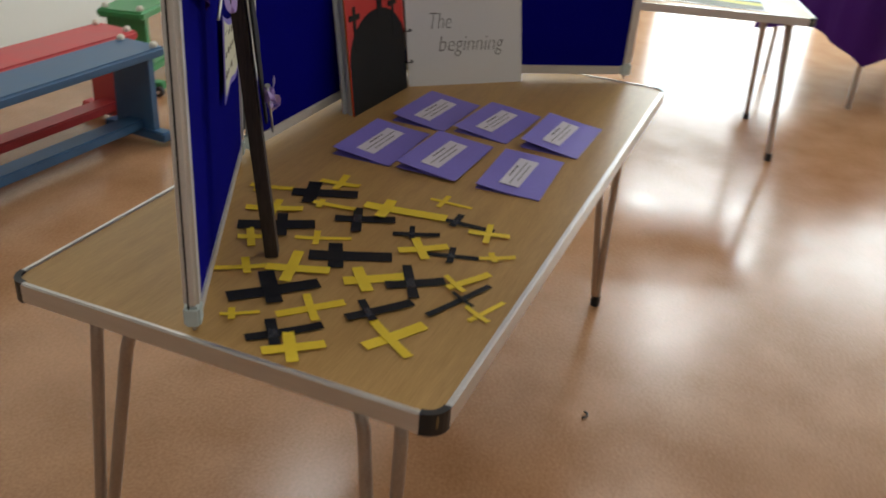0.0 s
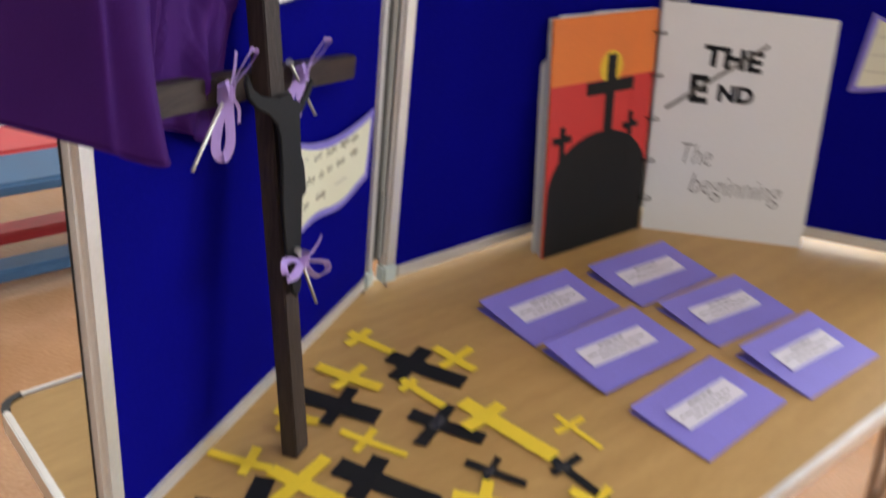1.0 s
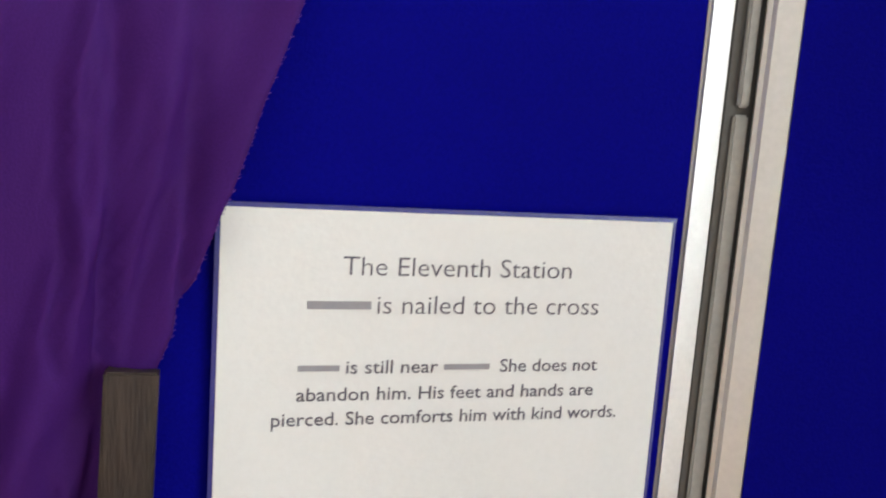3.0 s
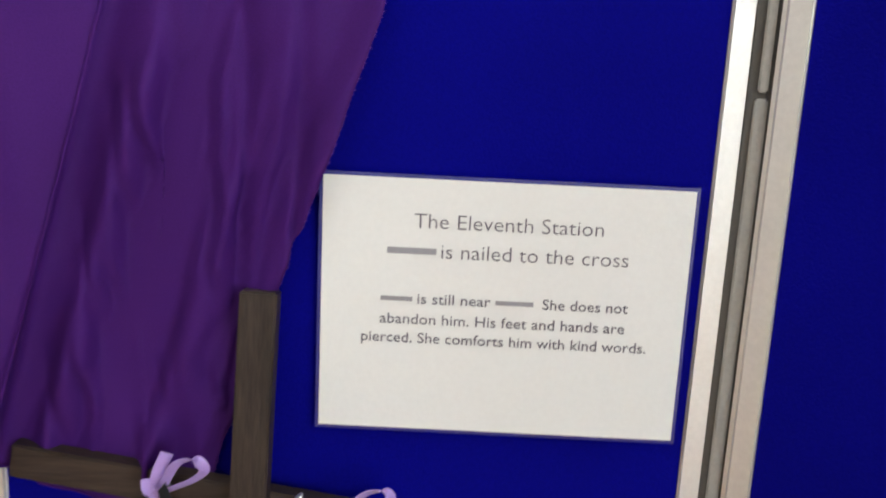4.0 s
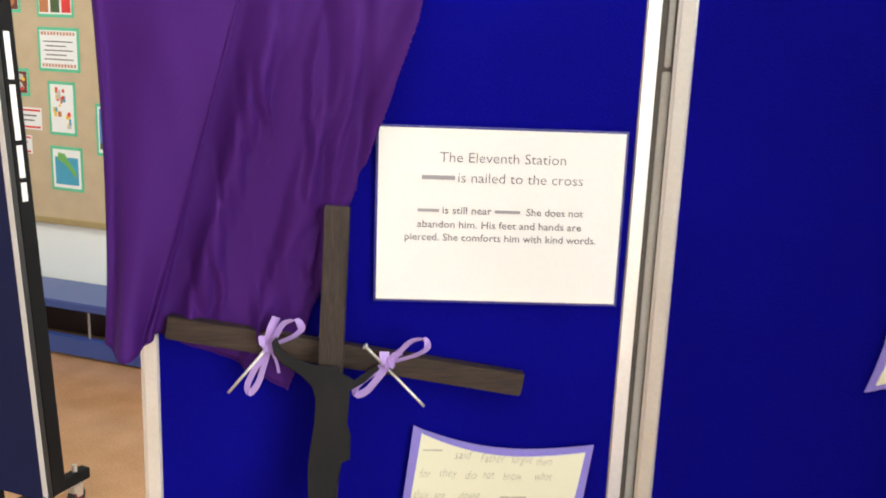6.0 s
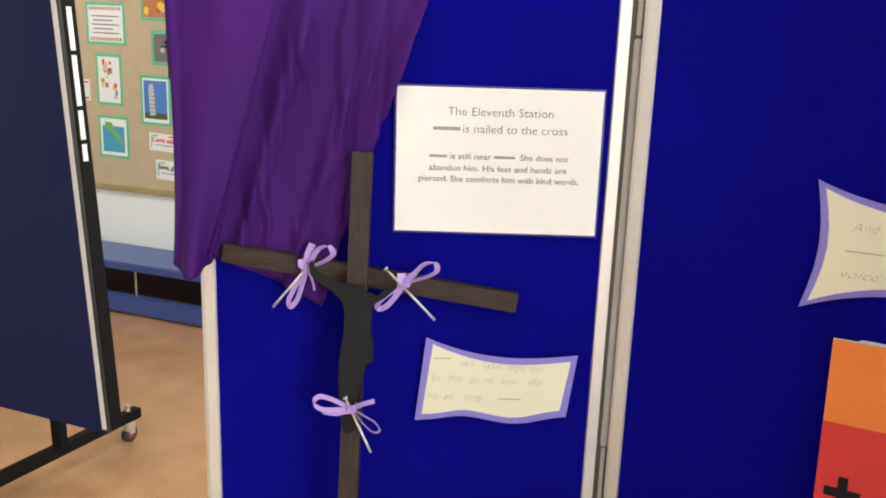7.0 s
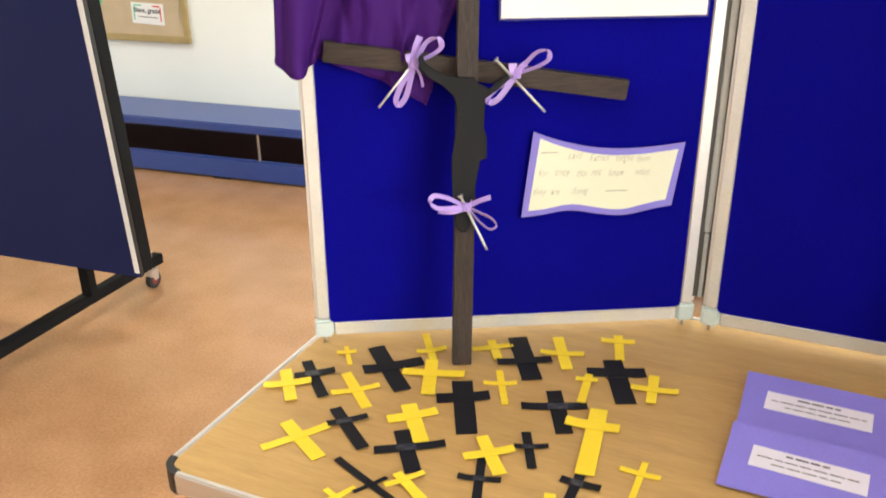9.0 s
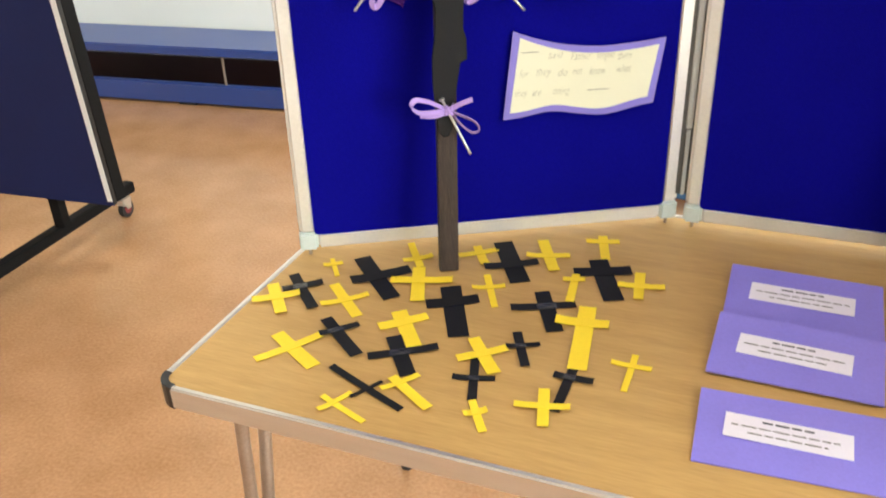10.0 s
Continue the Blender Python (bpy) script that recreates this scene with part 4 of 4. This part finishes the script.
# ---- gym benches ----
def gym_bench(m, paint, label):
    b = thing("gym_bench", m, label, "bench", "gym benches")
    L, H, w = 2.10, 0.40, 0.225
    part("seat_board", box(-L / 2, -w / 2, H - 0.04, L / 2, w / 2, H, 0.010, seg=3), paint, b)
    part("lower_beam", box(-L / 2 + 0.05, -0.045, 0.055, L / 2 - 0.05, 0.045, 0.095, 0.006), paint, b)
    part("middle_panel", slab([(-0.085, 0.095), (0.085, 0.095), (0.085, H - 0.04), (-0.085, H - 0.04)], 0.03), paint, b, m=Matrix(((0, 0, 1, -0.015), (1, 0, 0, 0), (0, 1, 0, 0), (0, 0, 0, 1))))
    for s in (-1, 1):
        x = s * (L / 2 - 0.075)
        leg = slab([(-0.10, 0.05), (0.10, 0.05), (0.095, H - 0.04), (-0.095, H - 0.04)], 0.03)
        part("end_panel", leg, paint, b, m=Matrix(((0, 0, 1, x - 0.015), (1, 0, 0, 0), (0, 1, 0, 0), (0, 0, 0, 1))))
        part("foot_beam", box(x - 0.03, -0.16, 0.02, x + 0.03, 0.16, 0.06, 0.006), paint, b)
        for y in (-0.15, 0.15):
            wheel = part("wheel", tube([(x + s * 0.030, y, 0.024), (x + s * 0.054, y, 0.024)], 0.024, 16), RUBBER, b)
            part("hub", tube([(x + s * 0.029, y, 0.024), (x + s * 0.056, y, 0.024)], 0.009, 10), NAIL, wheel)
        for y in (-0.085, 0.085):
            k = bmesh.new()
            bmesh.ops.create_icosphere(k, subdivisions=2, radius=0.016)
            part("end_knob", k, CREAMCAP, b, "cream plastic knob", pose(s * (L / 2 - 0.04), y, H + 0.008), True)
    return b


gym_bench(pose(-1.145, 1.72, 0, 0, 0, 59), PEBLUE, "blue painted wooden gym bench on small wheels")
gym_bench(pose(-1.293, 1.94, 0, 0, 0, 59), PERED, "red painted wooden gym bench behind the blue one")
gym_bench(pose(-0.536, 4.115, 0, 0, 0, 75), PEGREEN, "green painted wooden gym bench by the wall")


# ---- notice board on the wall ----
nb = thing("notice_board", ROOM @ pose(0, BOARD_Y, 0), "hessian notice board in pale oak frame on the wall", "notice board")
part("board", box(-5.4, -0.018, 0.65, -2.24, -0.002, 2.1), HESSIAN, nb)
part("frame_rail", box(-5.4, -0.026, 0.615, -2.205, -0.002, 0.65, 0.004), OAK, nb)
part("frame_rail", box(-2.24, -0.026, 0.652, -2.205, -0.002, 2.1, 0.004), OAK, nb)
part("frame_rail", box(-5.4, -0.026, 2.1, -2.205, -0.002, 2.135, 0.004), OAK, nb)
ONWALL = ROOM @ pose(0, BOARD_Y - 0.019, 0) @ Matrix(((1, 0, 0, 0), (0, 0, -1, 0), (0, 1, 0, 0), (0, 0, 0, 1)))
GRASS, SKYBLUE, STONE, WARM, SEA, LAND = (plain(n, c) for n, c in (("print_green", (0.06, 0.10, 0.03)), ("print_sky", (0.06, 0.20, 0.55)), ("print_stone", (0.55, 0.53, 0.48)), ("print_warm", (0.5, 0.18, 0.07)), ("print_sea", (0.05, 0.33, 0.50)), ("print_land", (0.15, 0.42, 0.10))))


def wall_print(u0, z1, u1, z0, label, border=MINT, turn=-1.0):
    p = thing("wall_print", ONWALL @ pose(u0, z0, 0, 0, 0, turn), label, "picture", "prints on the notice board")
    w, h = u1 - u0, z1 - z0
    part("mount", box(0, 0, 0, w, h, 0.0015), border, p, "mint green card mount")
    part("sheet", box(0.016, 0.016, 0.0015, w - 0.016, h - 0.016, 0.0025), PAPER, p)
    return p, w, h


Z = pose(0, 0, 0.0026)
p, w, h = wall_print(-2.993, 1.668, -2.715, 1.440, "white text sheet on mint card mount")
for k in range(5):
    bar("printed_bar", w * (0.5 - 0.06 * (k % 2)), h * (0.68 - 0.1 * k), w * (0.7 - 0.2 * (k % 2)), 0.006, PENCIL, p, Z)
for k in range(11):
    bar("border_mark", w * (0.12 + 0.076 * k), h * 0.86, 0.012, 0.018, WARM, p, Z)
    bar("border_mark", w * (0.12 + 0.076 * k), h * 0.14, 0.012, 0.018, WARM, p, Z)
p, w, h = wall_print(-2.948, 1.390, -2.762, 1.106, "sheet of small food pictures on mint mount")
rnd = random.Random(5)
for k in range(22):
    bar("small_picture", w * (0.22 + 0.56 * rnd.random()), h * (0.14 + 0.72 * rnd.random()), 0.012 + 0.016 * rnd.random(), 0.012 + 0.02 * rnd.random(), rnd.choice((WARM, SUNYELLOW, STONE, RED, SEA)), p, Z, 0.0005 + 0.0001 * k)
p, w, h = wall_print(-2.958, 1.047, -2.738, 0.808, "printed map sheet on mint card mount")
bar("map_sea", w * 0.5, h * 0.45, w * 0.72, h * 0.62, SEA, p, Z)
land = [(0.25, 0.86), (0.45, 0.84), (0.55, 0.70), (0.80, 0.42), (0.78, 0.30), (0.70, 0.36), (0.62, 0.46), (0.42, 0.62), (0.22, 0.70)]
part("map_land", slab([(x * w, y * h) for x, y in land], 0.0006), LAND, p, m=Z @ pose(0, 0, 0.0006))
p, w, h = wall_print(-2.636, 1.284, -2.428, 1.012, "photograph of a white tower under blue sky")
bar("picture_sky", w * 0.5, h * 0.54, w * 0.76, h * 0.72, SKYBLUE, p, Z)
bar("picture_ground", w * 0.5, h * 0.19, w * 0.76, h * 0.12, GRASS, p, Z, 0.0009)
tower = box(-0.019, 0, 0, 0.019, 0.145, 0.0006)
box(-0.014, 0.146, 0, 0.014, 0.170, 0.0006, bm=tower)
part("picture_tower", tower, STONE, p, m=Z @ pose(w * 0.40, h * 0.2, 0.0011, 0, 0, 2))
for k in range(6):
    bar("tower_gallery", w * 0.40 + 0.0008 * k, h * 0.2 + 0.022 * (k + 0.8), 0.034, 0.0035, PENCIL, p, Z, 0.002)
p, w, h = wall_print(-2.540, 1.525, -2.345, 1.340, "grey photograph on mint card mount")
LATER = [(p, w, h, 31, (PENCIL, STONE, BLACKCARD, GREYINK, STONE))]
p, w, h = wall_print(-2.599, 1.768, -2.400, 1.575, "warm coloured street picture on mint card mount")
LATER.append((p, w, h, 32, (WARM, STONE, SUNYELLOW, RED, GRASS)))
p, w, h = wall_print(-2.592, 0.970, -2.390, 0.872, "small white sign with red words", PAPER, -2)
for side, paint in ((0, MINT), (1, RED)):
    bar("border_strip", w * (0.09 + 0.82 * side), h * 0.5, 0.007, h * 0.66, paint, p, Z)
    bar("border_strip", w * (0.22 + 0.56 * side), h * 0.87, w * 0.22, 0.007, paint, p, Z)
lettering("red_words", "Come stai?", 0.04, RED, p, Z @ pose(w * 0.5, h * 0.64, 0), w * 0.8, 0.001)
bar("printed_bar", w * 0.5, h * 0.34, w * 0.6, 0.004, GREYINK, p, Z)
p, w, h = wall_print(-2.555, 0.821, -2.352, 0.711, "small white sign with dark words", PAPER, -2)
for side, paint in ((0, MINT), (1, RED)):
    bar("border_strip", w * (0.09 + 0.82 * side), h * 0.5, 0.007, h * 0.66, paint, p, Z)
    bar("border_strip", w * (0.22 + 0.56 * side), h * 0.87, w * 0.22, 0.007, paint, p, Z)
lettering("dark_words", "Bene, grazie", 0.036, INK, p, Z @ pose(w * 0.5, h * 0.62, 0), w * 0.8, 0.001)
bar("printed_bar", w * 0.5, h * 0.34, w * 0.6, 0.004, GREYINK, p, Z)
def photo(p, w, h, seed, paints):
    """A small photograph: a ground colour and irregular patches."""
    rnd = random.Random(seed)
    bar("picture_scene", w * 0.5, h * 0.5, w - 0.034, h - 0.034, paints[0], p, Z)
    for k in range(9):
        a, c = w * rnd.uniform(0.08, 0.2), h * rnd.uniform(0.06, 0.16)
        x, y = rnd.uniform(0.02 + a, w - 0.02 - a), rnd.uniform(0.02 + c, h - 0.02 - c)
        spot = [(x + a * rnd.uniform(0.7, 1) * math.cos(t), y + c * rnd.uniform(0.7, 1) * math.sin(t)) for t in [math.tau * i / 9 for i in range(9)]]
        part("picture_patch", slab(spot, 0.0004 + 0.0001 * k), rnd.choice(paints[1:]), p, m=Z @ pose(0, 0, 0.0006))


for args in LATER:
    photo(*args)
DARKRED = plain("print_dark_red", (0.16, 0.03, 0.02))
for k, (u0, z1, u1, z0) in enumerate(((-3.226, 1.452, -3.069, 1.304), (-3.255, 1.905, -3.094, 1.740), (-3.300, 1.685, -3.170, 1.509))):
    p, w, h = wall_print(u0, z1, u1, z0, "photograph of food in warm colours on mint mount")
    photo(p, w, h, 20 + k, (DARKRED, WARM, RED, SUNYELLOW, STONE))
for u0, z1, u1, z0 in ((-3.198, 1.245, -3.001, 1.127), (-3.250, 1.095, -3.082, 0.995), (-3.300, 0.951, -3.146, 0.855)):
    p, w, h = wall_print(u0, z1, u1, z0, "small white sign with red stripe", PAPER)
    bar("red_stripe", w * 0.62, h * 0.88, w * 0.7, 0.010, RED, p, Z)
    bar("mint_stripe", w * 0.16, h * 0.88, w * 0.22, 0.010, MINT, p, Z)
    bar("red_stripe", w * 0.5, h * 0.12, w * 0.9, 0.010, RED, p, Z)
    for y, span in ((0.64, 0.66), (0.42, 0.5)):
        bar("printed_bar", w * 0.5, h * y, w * span, 0.008, GREYINK, p, Z)
p, w, h = wall_print(-2.982, 1.956, -2.735, 1.718, "row of small pictures on mint mount")
for k in range(3):
    bar("small_picture", w * (0.2 + 0.3 * k), h * 0.25, 0.06, 0.07, (WARM, GRASS, RED)[k], p, Z)
for k in range(4):
    bar("printed_bar", w * 0.5, h * (0.85 - 0.11 * k), w * (0.7 - 0.1 * (k % 2)), 0.008, BARINK, p, Z)


# ---- things on and beyond the second table ----
def painted_sheet(x, y, turn, a, b, label, bands):
    """A white sheet with painted bands across it, from its near edge."""
    p = thing("painted_sheet", TABLE2 @ pose(0, 0, TOP2 + 0.001) @ pose(x, y, 0, 0, 0, turn), label, "painting", "sheets on the second table")
    part("sheet", box(-a / 2, -b / 2, 0, a / 2, b / 2, 0.001), PAPER, p)
    at, n = -a / 2 + 0.015, 12
    for k, (deep, paint) in enumerate(bands):
        def edge(t, q):
            return 0.010 * math.sin(7 * t + 2.1 * q + x * 9)
        low = [(at + edge(i / n, k), -b / 2 + 0.015 + (b - 0.03) * i / n) for i in range(n + 1)]
        high = [(at + deep + edge(i / n, k + 1), -b / 2 + 0.015 + (b - 0.03) * i / n) for i in range(n, -1, -1)]
        part("painted_band", slab(low + high, 0.0005), paint, p, m=pose(0, 0, 0.001))
        at += deep


PALEBLUE, MIDBLUE, TAN, MOSS, LIME = (plain(n, c) for n, c in (("paint_pale_blue", (0.45, 0.62, 0.72)), ("paint_blue", (0.10, 0.22, 0.50)), ("paint_tan", (0.55, 0.45, 0.25)), ("paint_moss", (0.13, 0.14, 0.09)), ("paint_lime", (0.62, 0.60, 0.08))))
painted_sheet(-0.52, 0.84, 4, 0.30, 0.42, "painted seascape sheet in blue and sand colours", ((0.08, TAN), (0.05, PALEBLUE), (0.05, MIDBLUE), (0.08, PALEBLUE)))
painted_sheet(-0.50, 0.38, -6, 0.30, 0.42, "painted landscape sheet in dark green and yellow", ((0.09, MOSS), (0.05, LIME), (0.03, MOSS), (0.09, PALEBLUE)))
painted_sheet(-0.20, 0.62, 5, 0.30, 0.42, "painted seascape sheet in blue and sand colours", ((0.06, TAN), (0.07, MIDBLUE), (0.12, PALEBLUE)))


def covered_table(m, w, l):
    t = thing("covered_table", m, "far table covered with dark purple cloth", "table")
    part("tabletop", box(-w / 2, -l / 2, 0.69, w / 2, l / 2, 0.715, 0.003), LAMINATE, t)
    for x in (-w / 2 + 0.06, w / 2 - 0.06):
        for y in (-l / 2 + 0.06, l / 2 - 0.06):
            part("leg", tube([(x, y, 0), (x, y, 0.69)], 0.014, 8), STEEL, t)
    c = thing("table_cloth", m, "dark purple cloth hanging over the far table", "cloth")
    bm = bmesh.new()
    loop = []
    n = 48
    for i in range(n):
        a = math.tau * i / n
        k = 1 / max(abs(math.cos(a)), abs(math.sin(a)))
        loop.append((math.cos(a) * k, math.sin(a) * k, a))
    rings = []
    for q in range(9):
        f = q / 8
        ring = []
        for i, (x, y, a) in enumerate(loop):
            drop = 0.34 + 0.12 * abs(x * y)  # the corners hang lower
            out = 1 + (0.02 + 0.03 * math.sin(i * 1.9)) * f
            ring.append(bm.verts.new((x * (w / 2 + 0.012) * out, y * (l / 2 + 0.012) * out, 0.722 - drop * f)))
        rings.append(ring)
    bm.faces.new(rings[0])
    for a, b in zip(rings, rings[1:]):
        for i in range(n):
            bm.faces.new((a[i], b[i], b[(i + 1) % n], a[(i + 1) % n]))
    bmesh.ops.recalc_face_normals(bm, faces=bm.faces)
    part("cloth_sheet", bm, CLOTH, c, smooth=True)


covered_table(pose(3.35, 3.75, 0, 0, 0, 20), 1.2, 0.75)


# ---- a scrap on the floor ----
scrap = part("floor_scrap", tube(smooth_line([(0.0, 0.0, 0.003), (0.012, 0.004, 0.003), (0.018, 0.016, 0.004), (0.012, 0.026, 0.003)]), 0.0026, 6), BLACKPLASTIC, m=pose(0.834, 0.673, 0), smooth=True)
tagged(scrap, "small dark curled scrap lying on the floor", "scrap")
